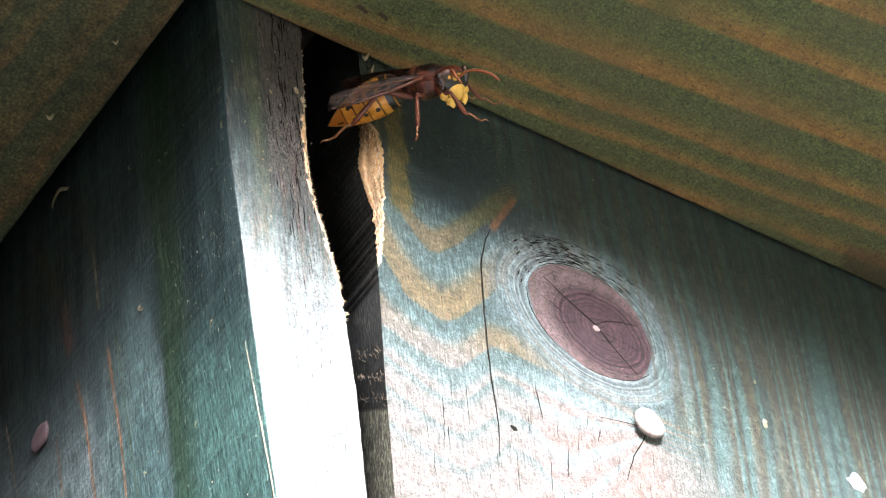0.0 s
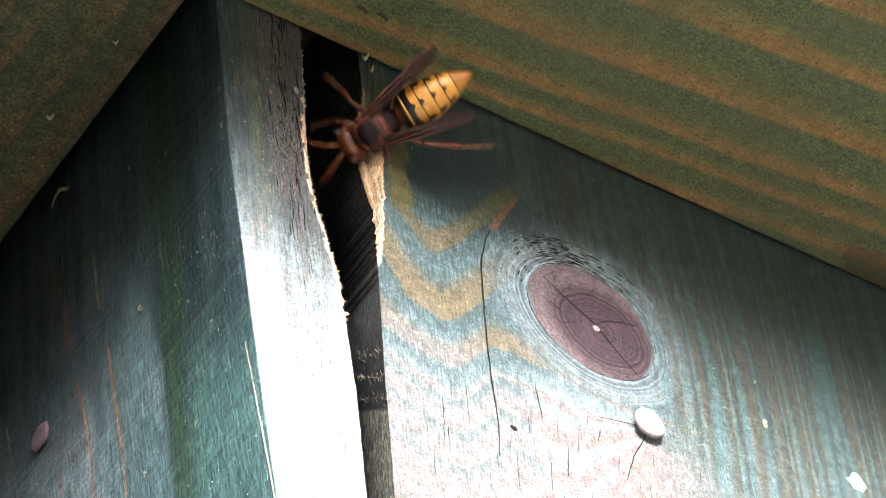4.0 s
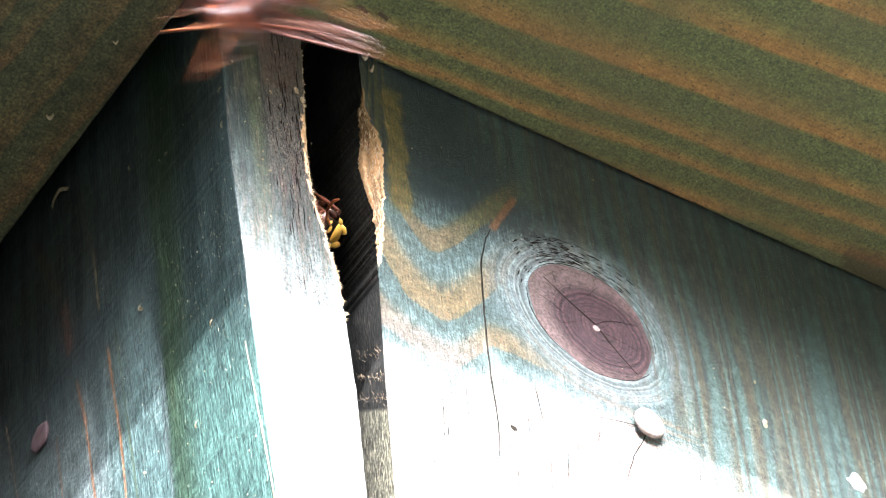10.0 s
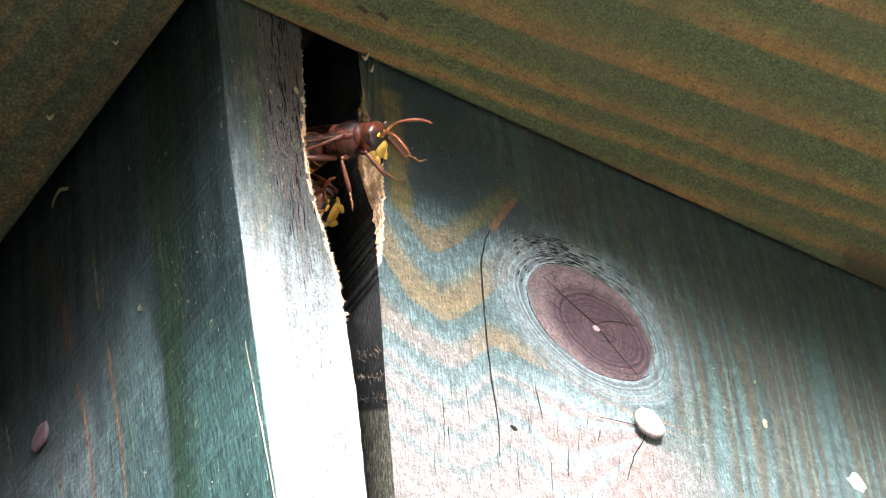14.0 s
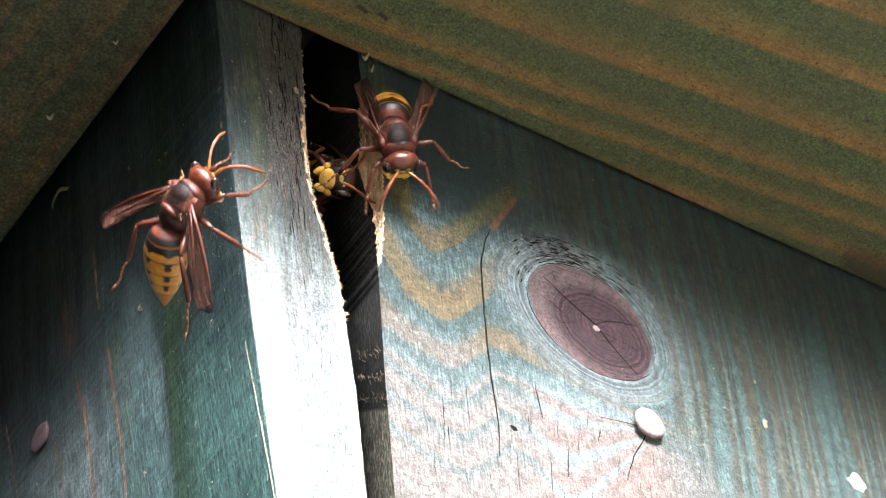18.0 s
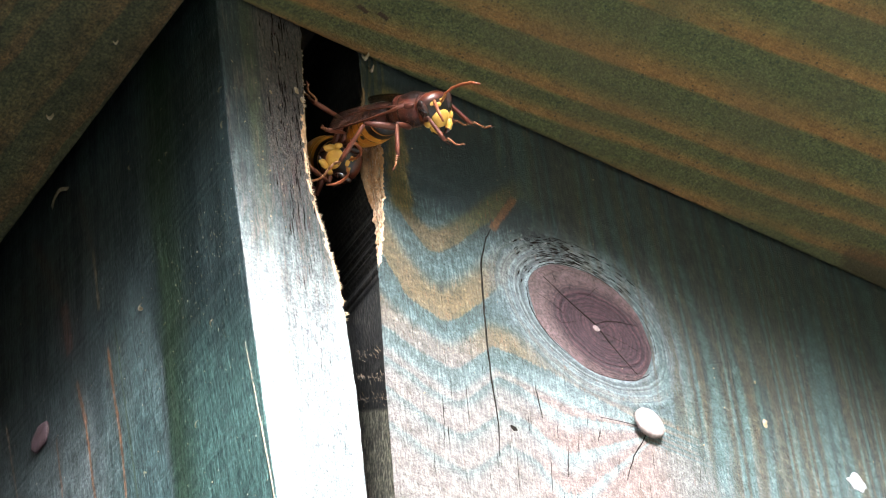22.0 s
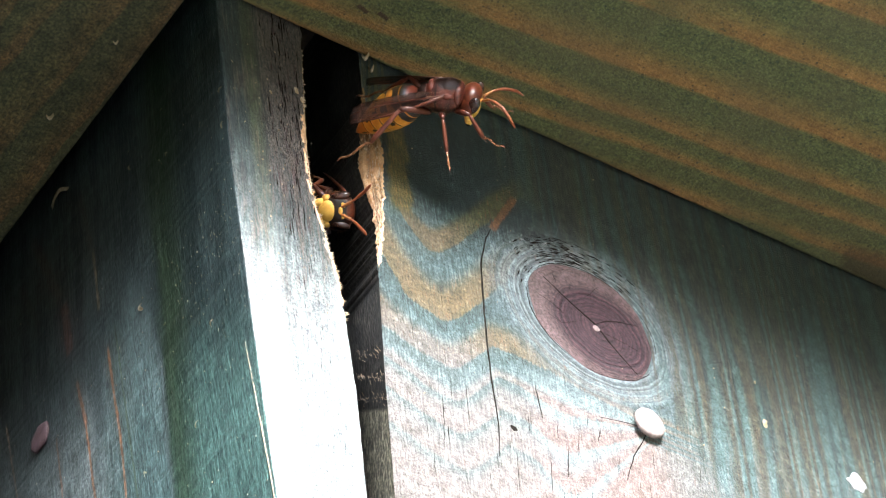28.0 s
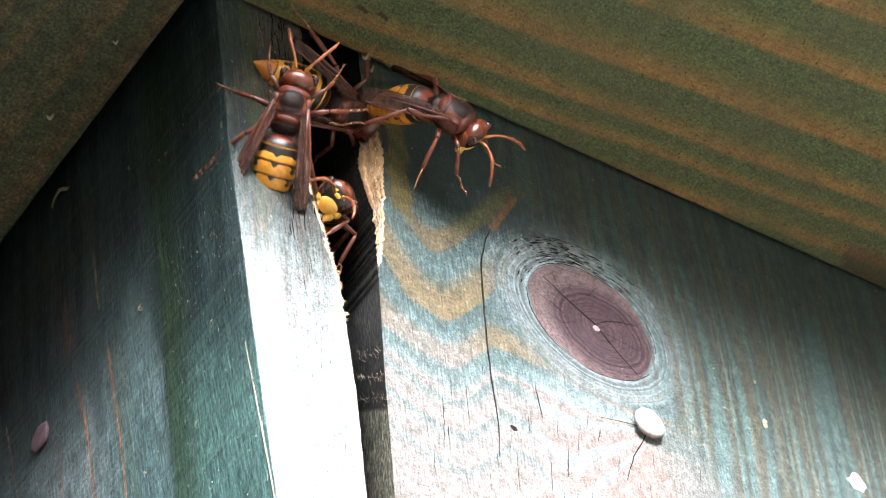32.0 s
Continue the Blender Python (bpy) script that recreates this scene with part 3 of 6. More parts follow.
def side_x(y, z):
    """Where the side board's broad face lies."""
    return bend(LEAN_SIDE, z) - max(0.0, (y - 40.0) / 110.0 * 0.3)


def side_board():
    """Upright side board: its broad face looks left, its narrow edge to the front."""
    root = new("wall_left")
    root.location = (0, 0, H)
    bm = bmesh.new()
    zs = [Z_LO + i * 5.0 for i in range(int((-60 - Z_LO) / 5))] + list(np.arange(-60, 90.1, 0.6))
    rings = []
    for z in zs:
        gnaw = max(0.0, min(1.0, (z + 12) / 12, (72 - z) / 8))
        n1 = noise.noise((z * 0.55, 3.1, 0)) * 0.55 + noise.noise((z * 1.7, 8.1, 0)) * 0.35
        xr = bend(CHEW_SIDE, z) + n1 * gnaw + 0.12 * noise.noise((z * 0.3, 0, 5))
        xi = max(xr, bend([(-20, 19.6), (0, 19.3), (10, 18.8), (60, 18.4), (75, 17.6)], z)) + n1 * 0.5 * gnaw
        xl = bend(LEAN_SIDE, z) + 0.10 * noise.noise((z * 0.25, 9, 2)) + 0.10 * noise.noise((z * 1.3, 4, 2))
        r = 0.5 + 0.25 * noise.noise((z * 0.2, 1, 1))
        prof = [(xl - 0.3, 150.0), (xl, 40.0), (xl, 6.0), (xl, r), (xl + 0.3 * r, 0.3 * r), (xl + r, 0.0)]
        prof += [(xl + r + (xr - (0.3 if k == 8 else 0.75) - xl - r) * min(1.0, k / 7), 0.18 * noise.noise((k * 2.3, z * 0.08, 4)) * (1 if 3 < k < 8 else 0)) for k in range(1, 9)]
        prof += [(xr, 0.35), (xr + (xi - xr) * 0.5, 2.2 + n1 * 0.6), (xi, 5.0 + n1), (19.3, 9.0), (19.3, 150.0)]
        rings.append([bm.verts.new((x * MM, y * MM, z * MM)) for x, y in prof])
    n = len(rings[0])
    for a, b, z in zip(rings, rings[1:], zs):
        for j in range(n):
            f = bm.faces.new((a[j], a[(j + 1) % n], b[(j + 1) % n], b[j]))
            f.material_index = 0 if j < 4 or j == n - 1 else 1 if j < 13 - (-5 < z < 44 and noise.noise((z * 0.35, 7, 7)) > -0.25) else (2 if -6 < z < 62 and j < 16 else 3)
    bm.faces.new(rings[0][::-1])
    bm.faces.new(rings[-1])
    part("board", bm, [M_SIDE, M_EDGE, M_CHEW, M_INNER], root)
    return tagged(root, "dark green stained side board with a gnawed edge", "wall", kind="structure")


FRONT_EDGE = [(-180, 24.0), (-49, 25.2), (-23, 26.1), (-15, 26.4), (5, 27.8), (11, 27.8), (15, 28.5), (22, 29.7), (28, 30.2), (33, 30.8), (45, 31.7), (49, 30.8), (54, 28.9), (61, 29.1), (90, 29.3)]
FRONT_INNER = [(-180, 24.2), (-49, 25.4), (-15, 26.6), (5, 27.6), (12, 28.2), (21, 30.2), (31, 30.8), (42, 29.6), (50, 30.0), (55, 29.9), (61, 29.9), (90, 30.0)]


def front_board():
    """Broad front board with a gnawed left edge."""
    root = new("wall_front")
    root.location = (0, 0, H)
    bm = bmesh.new()
    zs = [Z_LO + i * 5.0 for i in range(int((-60 - Z_LO) / 5))] + list(np.arange(-60, 90.1, 0.4))
    rings = []
    for z in zs:
        gnaw = max(0.0, min(1.0, (z - 6) / 4, (62 - z) / 6))
        n1 = noise.noise((z * 0.5, 13.1, 0)) * 0.7 + noise.noise((z * 1.6, 18.1, 0)) * 0.6
        xf = bend(FRONT_EDGE, z) + n1 * gnaw + 0.12 * noise.noise((z * 0.5, 0, 15))
        xi = min(xf + 0.4, bend(FRONT_INNER, z)) + 0.5 * n1 * gnaw
        d = 0.4 + gnaw * bend([(10, 0.2), (14, 0.7), (22, 2.1), (33, 3.5), (44, 4.3), (50, 3.3), (58, 1.5)], z)
        nap = []
        for k in range(1, 9):
            q = k / 9
            ledge = math.sin(q * 13.0 + 1.6 * noise.noise((z * 0.10, 4, 6))) * 0.42 + 0.35 * noise.noise((z * 0.45, k * 0.9, 22)) + 0.25 * noise.noise((z * 1.9, k * 1.7, 22))
            nap.append((xf + (xi - xf) * q + 0.5 * ledge * gnaw, d * q + ledge * gnaw))
        prof = [(260.0, 0.0), (xf + 0.35, 0.0), (xf, 0.12), *nap, (xi, d), (xi, 18.0), (260.0, 18.0)]
        rings.append([bm.verts.new((x * MM, y * MM, z * MM)) for x, y in prof])
    n = len(rings[0])
    for a, b, z in zip(rings, rings[1:], zs):
        for j in range(n):
            f = bm.faces.new((a[j], a[(j + 1) % n], b[(j + 1) % n], b[j]))
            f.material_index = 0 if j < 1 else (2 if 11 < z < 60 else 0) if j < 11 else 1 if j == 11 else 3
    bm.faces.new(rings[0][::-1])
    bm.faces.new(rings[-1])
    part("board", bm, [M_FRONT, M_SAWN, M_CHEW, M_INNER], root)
    return tagged(root, "weathered teal stained front board with a large knot", "wall", kind="structure")


def shell():
    """Unseen far side, back and bottom boards, added to keep light out."""
    for name, lo, hi, what in (("wall_right", (242, 18.5, -180), (260, 150, 90), "plain unseen side board that keeps light out"),
                               ("wall_back", (-0.5, 150.5, -180), (260, 168, 90), "plain unseen back board that keeps light out"),
                               ("floor", (19.8, 18.5, -180), (241.5, 150, -162), "plain unseen bottom board that keeps light out")):
        root = new(name)
        root.location = (0, 0, H)
        bm = bmesh.new()
        box(bm, [c * MM for c in lo], [c * MM for c in hi], 0.001)
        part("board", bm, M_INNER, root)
        tagged(root, "dark stained " + what, "wall", kind="structure")


def support():
    """Square post that carries the box, with a bearer plate under its bottom board."""
    root = new("post")
    root.location = (0.13, 0.084, 0)
    bm = bmesh.new()
    box(bm, (-0.045, -0.045, 0), (0.045, 0.045, 2.051), 0.004)
    part("upright", bm, M_INNER, root)
    bm = bmesh.new()
    box(bm, (-0.10, -0.06, 2.0515), (0.10, 0.06, 2.0695), 0.003)
    part("bearer", bm, M_INNER, root)
    tagged(root, "dark square wooden post under the box", "post", kind="structure")


support()


def soffit(name, lo, hi, mat, label, bevel, sag=0.0):
    root = new(name)
    bm = bmesh.new()
    box(bm, [c * MM for c in lo], [c * MM for c in hi], bevel, 4)
    part("board", bm, mat, root)
    # tilted down at the far end so the edge fits the camera's view
    pivot = Matrix.Translation((0.03, 0, H + 0.0688))
    root.matrix_basis = pivot @ pose(0, 0, 0, 0, sag, 0) @ Matrix.Translation((-0.03, 0, -0.069))
    return tagged(root, label, "roof board", kind="structure")


def fence():
    """Unseen tall close-boarded fence, added to block light on the box's left side."""
    root = new("wall_yard")
    root.location = (-0.75, 0, 0)
    bm = bmesh.new()
    for i in range(34):
        y = -0.4 + i * 0.145
        box(bm, (-0.012 - 0.008 * (i % 2), y, 0.03), (0.012 - 0.008 * (i % 2), y + 0.15, 3.4), 0.003, 1)
    part("boarding", bm, M_INNER, root)
    return tagged(root, "unseen dark boarded fence, added to block light from the left", "fence", kind="structure")


fence()
WALL_LEFT, WALL_FRONT = side_board(), front_board()
shell()
soffit("soffit_front", (3.0, -79.0, 69.0), (300.0, -0.5, 87.0), M_SOFFIT, "green stained eaves board with orange grain stripes", 0.0012, 0.3)
soffit("soffit_left", (-56.0, -83.0, 69.0), (-5.2, 200.0, 87.0), M_SOFFIT_SHADED, "dull green stained eaves board with brown grain and painted shade", 0.001)
# unseen roof cover, added to close the top against light
soffit("roof", (-55.0, -79.0, 90.5), (300.0, 200.0, 104.0), M_INNER, "unseen dark roof deck, added to keep light out from above", 0.001)
# unseen thin sheet added over the cavity to keep light out
soffit("ceiling", (-5.0, -0.7, 90.2), (260.0, 168.0, 90.4), M_INNER, "unseen thin sheet that keeps light out of the cavity", 0.0)


# ---- details of the boards ----
def spot(bm, c, n, r, thick, seg=24, jag=0.0, seed=0):
    """A flat disc with a rounded rim, facing n."""
    m = Matrix.Translation(c) @ Vector(n).to_track_quat("Z", "Y").to_matrix().to_4x4()
    rings = []
    for rr, zz in ((0.0, 1.0), (0.55, 1.0), (0.86, 0.92), (0.98, 0.6), (1.0, 0.25), (0.97, -0.2)):
        row = []
        for j in range(seg):
            a = math.tau * j / seg
            k = 1 + jag * noise.noise((math.cos(a) * 1.7 + seed, math.sin(a) * 1.7, seed))
            row.append(bm.verts.new(m @ Vector((rr * k * r * math.cos(a), rr * k * r * math.sin(a), zz * thick))))
        rings.append(row)
    for a, b in zip(rings, rings[1:]):
        for j in range(seg):
            bm.faces.new((a[j], a[(j + 1) % seg], b[(j + 1) % seg], b[j]))
    bmesh.ops.remove_doubles(bm, verts=rings[0], dist=1e-7)


def knot_mat():
    g = Graph("weathered_knot")
    X, Y, Z = g.xyz()
    P = g.vec(X, Y, Z)
    n = g.noise(P, 0.25, 3)
    kx, kz = g.m("ADD", X, -2.0), g.m("ADD", Z, 1.5)
    r = g.m("ADD", g.m("SQRT", g.m("ADD", g.m("MULTIPLY", kx, kx), g.m("MULTIPLY", kz, kz))), g.m("MULTIPLY", n, 1.8))
    rings = g.noise1(r, 1.5, 2)
    fine = g.noise(P, 2.5, 4, 0.7)
    col = g.mix(g.ss(rings, 0.35, 0.65), (0.018, 0.008, 0.010), (0.052, 0.024, 0.027))
    col = g.mix(g.m("MULTIPLY", g.ss(r, 9.5, 14.5), 0.7), col, g.mix(fine, (0.06, 0.043, 0.042), (0.17, 0.112, 0.098)))
    col = g.grain(col, P, 1.0)
    g.bump(g.m("ADD", rings, g.m("MULTIPLY", fine, 0.9)), 0.9, 0.0004)
    return g.done(col, g.mixf(fine, 0.5, 0.7), 0.22)


def crack_mesh(pts, width, y=-0.02):
    """A split in the wood, widest in the middle, along points of the front board's face."""
    bm = bmesh.new()
    fine = []
    for (xa, za), (xb, zb) in zip(pts, pts[1:]):
        fine += [(xa + (xb - xa) * k / 4, za + (zb - za) * k / 4) for k in range(4)]
    fine.append(pts[-1])
    n = len(fine)
    P = [Vector(((x + 0.16 * noise.noise((z * 0.9, x, 3))) * MM, y * MM, z * MM)) for x, z in fine]
    tube(bm, P, [0.72 * width * MM * (0.12 + math.sin(math.pi * (i + 0.3) / n) ** 0.7 * (1 + 0.4 * noise.noise((i * 0.8, 7, width)))) for i in range(n)], 6)
    for v in bm.verts:
        v.co.y = y * MM + (v.co.y - y * MM) * 0.35
    return bm


M_KNOT = knot_mat()
bm = bmesh.new()
spot(bm, (0, 0.00012, 0), (0, -1, 0), 13.8 * MM, 0.25 * MM, 64, 0.10, 4)
KNOT = part("knot", bm, M_KNOT, WALL_FRONT, "round purplish-brown knot with splits", at=pose(0.0740, 0, 0.0208))
for pts, width in (([(-9.6, 6.8), (-4.5, 2.8), (0.6, -0.6), (4.0, -5.0), (8.6, -10.0)], 0.30), ([(0.6, -0.6), (3.0, 1.6), (6.0, 2.9), (10.5, 4.2)], 0.18),
                   ([(-12.0, 1.5), (-8.5, 0.2), (-5.0, -2.2)], 0.10), ([(2.0, -2.0), (6.5, -2.4), (10.0, -3.2)], 0.10), ([(-10.0, -3.0), (-7.0, -4.2), (-2.0, -1.0)], 0.08),
                   ([(2.5, 10.5), (0.5, 7.5), (-1.0, 5.8)], 0.08), ([(-7.5, 9.0), (-7.0, 6.8)], 0.10)):
    part("split", crack_mesh(pts, width, -0.22), M_CRACK, KNOT)
for a0, a1, width in ((55, 150, 0.13), (165, 250, 0.16), (262, 340, 0.12), (350, 410, 0.10)):
    part("split", crack_mesh([(13.9 * math.cos(radians(a)), 13.9 * math.sin(radians(a))) for a in range(a0, a1 + 1, 9)], width, -0.06), M_CRACK, KNOT)
crumb = random.Random(11)
for mat, count, label in ((M_CRACK, 150, "crumbled dark pits in the grain over the knot"), (M_SCAB, 60, "crumbled pale fibres over the knot")):
    bm = bmesh.new()
    for _ in range(count):
        a, r, n = radians(crumb.gauss(104, 26)), 14.4 + 6.0 * crumb.random() ** 1.5, crumb.uniform(0.3, 1.1)
        w = crumb.uniform(0.05, 0.2) * MM
        ring = [(r, a + (k - 1.5) * n / r / 1.5) for k in range(4)]
        tube(bm, [(q * math.cos(b) * MM, -0.01 * MM, q * math.sin(b) * MM) for q, b in ring], [0.2 * w, w, 0.8 * w, 0.15 * w], 5)
    for v in bm.verts:
        v.co.y = -0.00001 + (v.co.y + 0.00001) * 0.3
    tagged(part("crumbled_grain", bm, mat, KNOT, label), kind="stuff")
bm = bmesh.new()
spot(bm, (0.6 * MM, -0.2 * MM, -1.6 * MM), (0, -1, 0), 0.75 * MM, 0.15 * MM, 12, 0.5, 2)
part("resin_bead", bm, M_NAIL, KNOT, "small pale bead of resin")

CRACKS = [([(54.0, 35.0), (52.7, 32.1), (50.6, 24.0), (49.9, 13.0), (49.4, 2.0), (49.2, -8.0), (49.4, -19.0), (48.6, -27.0)], 0.26),
          ([(58.7, -4.0), (59.0, -8.0), (59.3, -12.0)], 0.16), ([(64.0, -17.5), (63.4, -21.5), (63.0, -25.0)], 0.14), ([(56.2, -12.0), (56.0, -17.0)], 0.08),
          ([(82.6, -3.4), (81.4, -6.5), (78.6, -12.0), (76.0, -19.5)], 0.15), ([(72.0, -5.2), (76.5, -4.0), (81.0, -3.0)], 0.12),
          ([(72.0, -8.5), (71.0, -12.0)], 0.12), ([(38.0, -17.0), (37.6, -24.0), (36.8, -31.0)], 0.10), ([(43.5, -10.0), (43.0, -22.0)], 0.07), ([(67.0, -12.0), (66.0, -19.0)], 0.08),
          ([(52.5, -24.0), (51.8, -34.0)], 0.09), ([(60.0, -20.0), (59.0, -31.0)], 0.09), ([(68.0, -26.0), (66.5, -34.0)], 0.09), ([(41.0, 14.0), (40.6, 7.0)], 0.05), ([(93.5, -7.5), (92.8, -11.5)], 0.06)]
for _ in range(34):
    x, z = crumb.uniform(33, 84), crumb.uniform(-40, 0)
    n = crumb.uniform(2.0, 6.5)
    CRACKS.append(([(x, z), (x - 0.2, z - n * 0.5), (x - 0.25, z - n)], crumb.uniform(0.035, 0.08)))
for pts, width in CRACKS:
    part("crack", crack_mesh(pts, width), M_CRACK, WALL_FRONT)
bm = bmesh.new()
spot(bm, (52.7 * MM, 0.05 * MM, -18.0 * MM), (0, -1, 0), 0.75 * MM, 0.08 * MM, 14, 0.5, 9)
part("worm_hole", bm, M_CRACK, WALL_FRONT, "small round hole in the board")


# edge highlight along the corner, put in as a thin pale sliver
bm = bmesh.new()
tube(bm, [(x * MM, y * MM, z * MM) for x, y, z in ((-0.22, 3.2, -11), (-0.18, 2.7, -22), (0.12, 2.0, -33), (0.42, 1.4, -43), (0.85, 0.75, -55), (1.05, 0.6, -62))], [c * MM for c in (0.05, 0.10, 0.08, 0.13, 0.10, 0.12)], 6)
part("scratch", bm, M_CHIP, WALL_LEFT, "long pale sliver painted in as the corner's edge highlight")


def nail(at, n, r, stand, mats, label, thick=0.55, jag=0.0, seed=1):
    root = new("nail")
    root.matrix_basis = Matrix.Translation((at[0] * MM, at[1] * MM, H + at[2] * MM)) @ Vector(n).to_track_quat("Z", "Y").to_matrix().to_4x4()
    bm = bmesh.new()
    spot(bm, (0, 0, stand * MM), (0, 0, 1), r * MM, thick * MM, 28, jag, seed)
    part("head", bm, mats[0], root)
    bm = bmesh.new()
    tube(bm, [(0, 0, -3 * MM), (0, 0, stand * MM)], [1.15 * MM, 1.15 * MM], 12)
    part("shank", bm, mats[1], root)
    return tagged(root, label, "nail")


nail((82.1, 0, -2.9), (0.05, -1, -0.08), 3.2, 1.3, (M_NAIL, M_SHANK), "pale round nail head standing proud of the front board", 0.8)
nail((130.4, 0, 7.2), (0, -1, 0), 2.1, 0.02, (M_SCAB, M_SHANK), "flat whitish nail head flush in the front board", 0.2, 0.5, 5)
nail((side_x(65.8, 14.6), 65.8, 14.6), (-1, 0, 0), 3.0, 0.12, (M_RUST, M_SHANK), "rusty purple-brown nail head in the dark side board", 0.4, 0.15, 8)
nail((121.3, -36.4, 69.0), (0, 0, -1), 1.6, 0.05, (M_RUST, M_SHANK), "small rusty nail head in the eaves board", 0.3, 0.3, 3)


# ---- unseen tree, added so its bough blocks the sun from the wall ----
SHADED = Vector((0.04, 0, H))
BOUGH = SHADED + 2.2 * SUN_WAY
TRUNK = Vector((BOUGH.x - 0.75, BOUGH.y - 1.15, 0))


def leaf(bm, p, d, n, size):
    """A pointed leaf, folded a little along its midrib."""
    d, n = d.normalized(), n.normalized()
    w = d.cross(n).normalized()
    rows = [p, p + d * size * 0.45, p + d * size]
    for q in (-1, 1):
        vs = [bm.verts.new(c) for c in (rows[0], rows[1] + w * q * size * 0.3 + n * size * 0.08, rows[2], rows[1])]
        bm.faces.new(vs if q > 0 else vs[::-1])


def tree():
    root = new("tree")
    root.location = TRUNK
    bm = bmesh.new()
    tube(bm, [(0, 0, -0.1), (0.02, 0, 0.6), (-0.03, 0.03, 1.8), (0.02, 0.02, 2.9), (0, 0, 3.7)], [0.13, 0.10, 0.085, 0.07, 0.04], 12)
    tube(bm, [(0.02, 0.02, 2.9), (-0.4, -0.2, 3.4), (-0.8, -0.3, 3.7)], [0.05, 0.035, 0.015], 8)
    tube(bm, [(0, 0, 3.4), (-0.1, -0.5, 3.9), (-0.1, -0.9, 4.1)], [0.04, 0.03, 0.012], 8)
    part("trunk", bm, M_INNER, root, "grey-brown trunk with limbs")
    grow = random.Random(21)
    bm = bmesh.new()
    for c, r, count in (((-0.8, -0.3, 3.8), 0.6, 500), ((-0.1, -0.9, 4.2), 0.6, 500), ((-0.2, -0.2, 4.2), 0.5, 350)):
        for _ in range(count):
            d = Vector((grow.gauss(0, 1), grow.gauss(0, 1), grow.gauss(0, 0.8)))
            leaf(bm, Vector(c) + d.normalized() * r * grow.random() ** 0.4, d + Vector((0, 0, -0.6)), Vector((grow.gauss(0, 0.5), grow.gauss(0, 0.5), 1)), grow.uniform(0.07, 0.11))
    tagged(part("crown", bm, M_LEAF, root, "loose crown of green leaves"), kind="stuff")
    # the low bough: it turns on the trunk
    bough = new("bough")
    bough.parent = root
    hub = Vector((0, 0, 3.2))
    bough.location = hub
    tip = BOUGH - TRUNK - hub
    bm = bmesh.new()
    tube(bm, [(0, 0, 0), tip * 0.5 + Vector((0, 0, 0.05)), tip], [0.04, 0.025, 0.008], 8)
    part("limb", bm, M_INNER, bough)
    bm = bmesh.new()
    side = SUN_WAY.orthogonal().normalized()
    for _ in range(620):
        r, a = 0.15 * math.sqrt(grow.random()), grow.uniform(0, math.tau)
        c = tip + Matrix.Rotation(a, 3, SUN_WAY) @ side * r + SUN_WAY * grow.uniform(-0.12, 0.12)
        leaf(bm, c, Vector((grow.gauss(0, 1), grow.gauss(0, 1), grow.gauss(-0.4, 1))), SUN_WAY + Vector((grow.gauss(0, 0.4), grow.gauss(0, 0.4), grow.gauss(0, 0.4))), grow.uniform(0.06, 0.10))
    tagged(part("leaves", bm, M_LEAF, bough, "dense spray of green leaves"), kind="stuff")
    return tagged(root, "unseen added tree whose bough blocks the sun", "tree"), bough, hub


TREE, SUN_BLOCKER, HUB = tree()


# ---- gnawed fibres and chips ----
def sliver(bm, p, d, length, width):
    """A thin three-sided splinter."""
    d = Vector(d).normalized()
    a = d.orthogonal().normalized() * width
    b = d.cross(a)
    base = [bm.verts.new(Vector(p) + a * math.cos(t) + b * math.sin(t)) for t in (0, 2.1, 4.2)]
    tip = bm.verts.new(Vector(p) + d * length)
    for i in range(3):
        bm.faces.new((base[i], base[(i + 1) % 3], tip))
    bm.faces.new(base[::-1])


rng = random.Random(5)
bm = bmesh.new()
for _ in range(1500):
    z = rng.uniform(-8, 64) if rng.random() < 0.4 else rng.uniform(0, 36)
    y = rng.uniform(0.1, 2.5)
    x = bend(CHEW_SIDE, z) + noise.noise((z * 0.55, 3.1, 0)) * 0.5 - 0.1
    sliver(bm, (x * MM, y * MM, z * MM), (rng.uniform(0.2, 1), rng.uniform(-0.9, 0.2), rng.uniform(-0.9, 0.9)), rng.uniform(0.2, 0.85) * MM, rng.uniform(0.07, 0.2) * MM)
tagged(part("fibres", bm, M_FIBRE, WALL_LEFT, "pale torn wood fibres"), kind="stuff")
bm = bmesh.new()
for _ in range(420):
    z = rng.uniform(10, 55)
    f = rng.random()
    xf, xi = bend(FRONT_EDGE, z), bend(FRONT_INNER, z)
    deep = bend([(10, 0.2), (14, 0.7), (22, 2.1), (33, 3.5), (44, 4.3), (50, 3.3), (58, 1.5)], z)
    rim = f < 0.08 or f > 0.92
    sliver(bm, ((xf + (min(xf + 0.4, xi) - xf) * f) * MM, (0.1 + deep * f) * MM, z * MM), (rng.uniform(-0.8, -0.1) if rim else -0.12, rng.uniform(-0.3, 0.0), rng.choice((-1, 1)) * rng.uniform(0.5, 1)), rng.uniform(0.3, 0.9 if rim else 2.4) * MM, rng.uniform(0.06, 0.16) * MM)
tagged(part("fibres", bm, M_FIBRE, WALL_FRONT, "pale torn wood fibres"), kind="stuff")


bm = bmesh.new()
for _ in range(110):
    z = rng.choice((-12.5, -18.5, -24.0)) + rng.gauss(0, 0.7)
    y = rng.uniform(0.2, 8.0)
    x = bend(FRONT_INNER, z) - 0.05
    sliver(bm, (x * MM, y * MM, (z + 0.9 * y) * MM), (-0.7, -0.5, rng.uniform(-1.2, 0.4)), rng.uniform(0.4, 1.3) * MM, rng.uniform(0.03, 0.07) * MM)
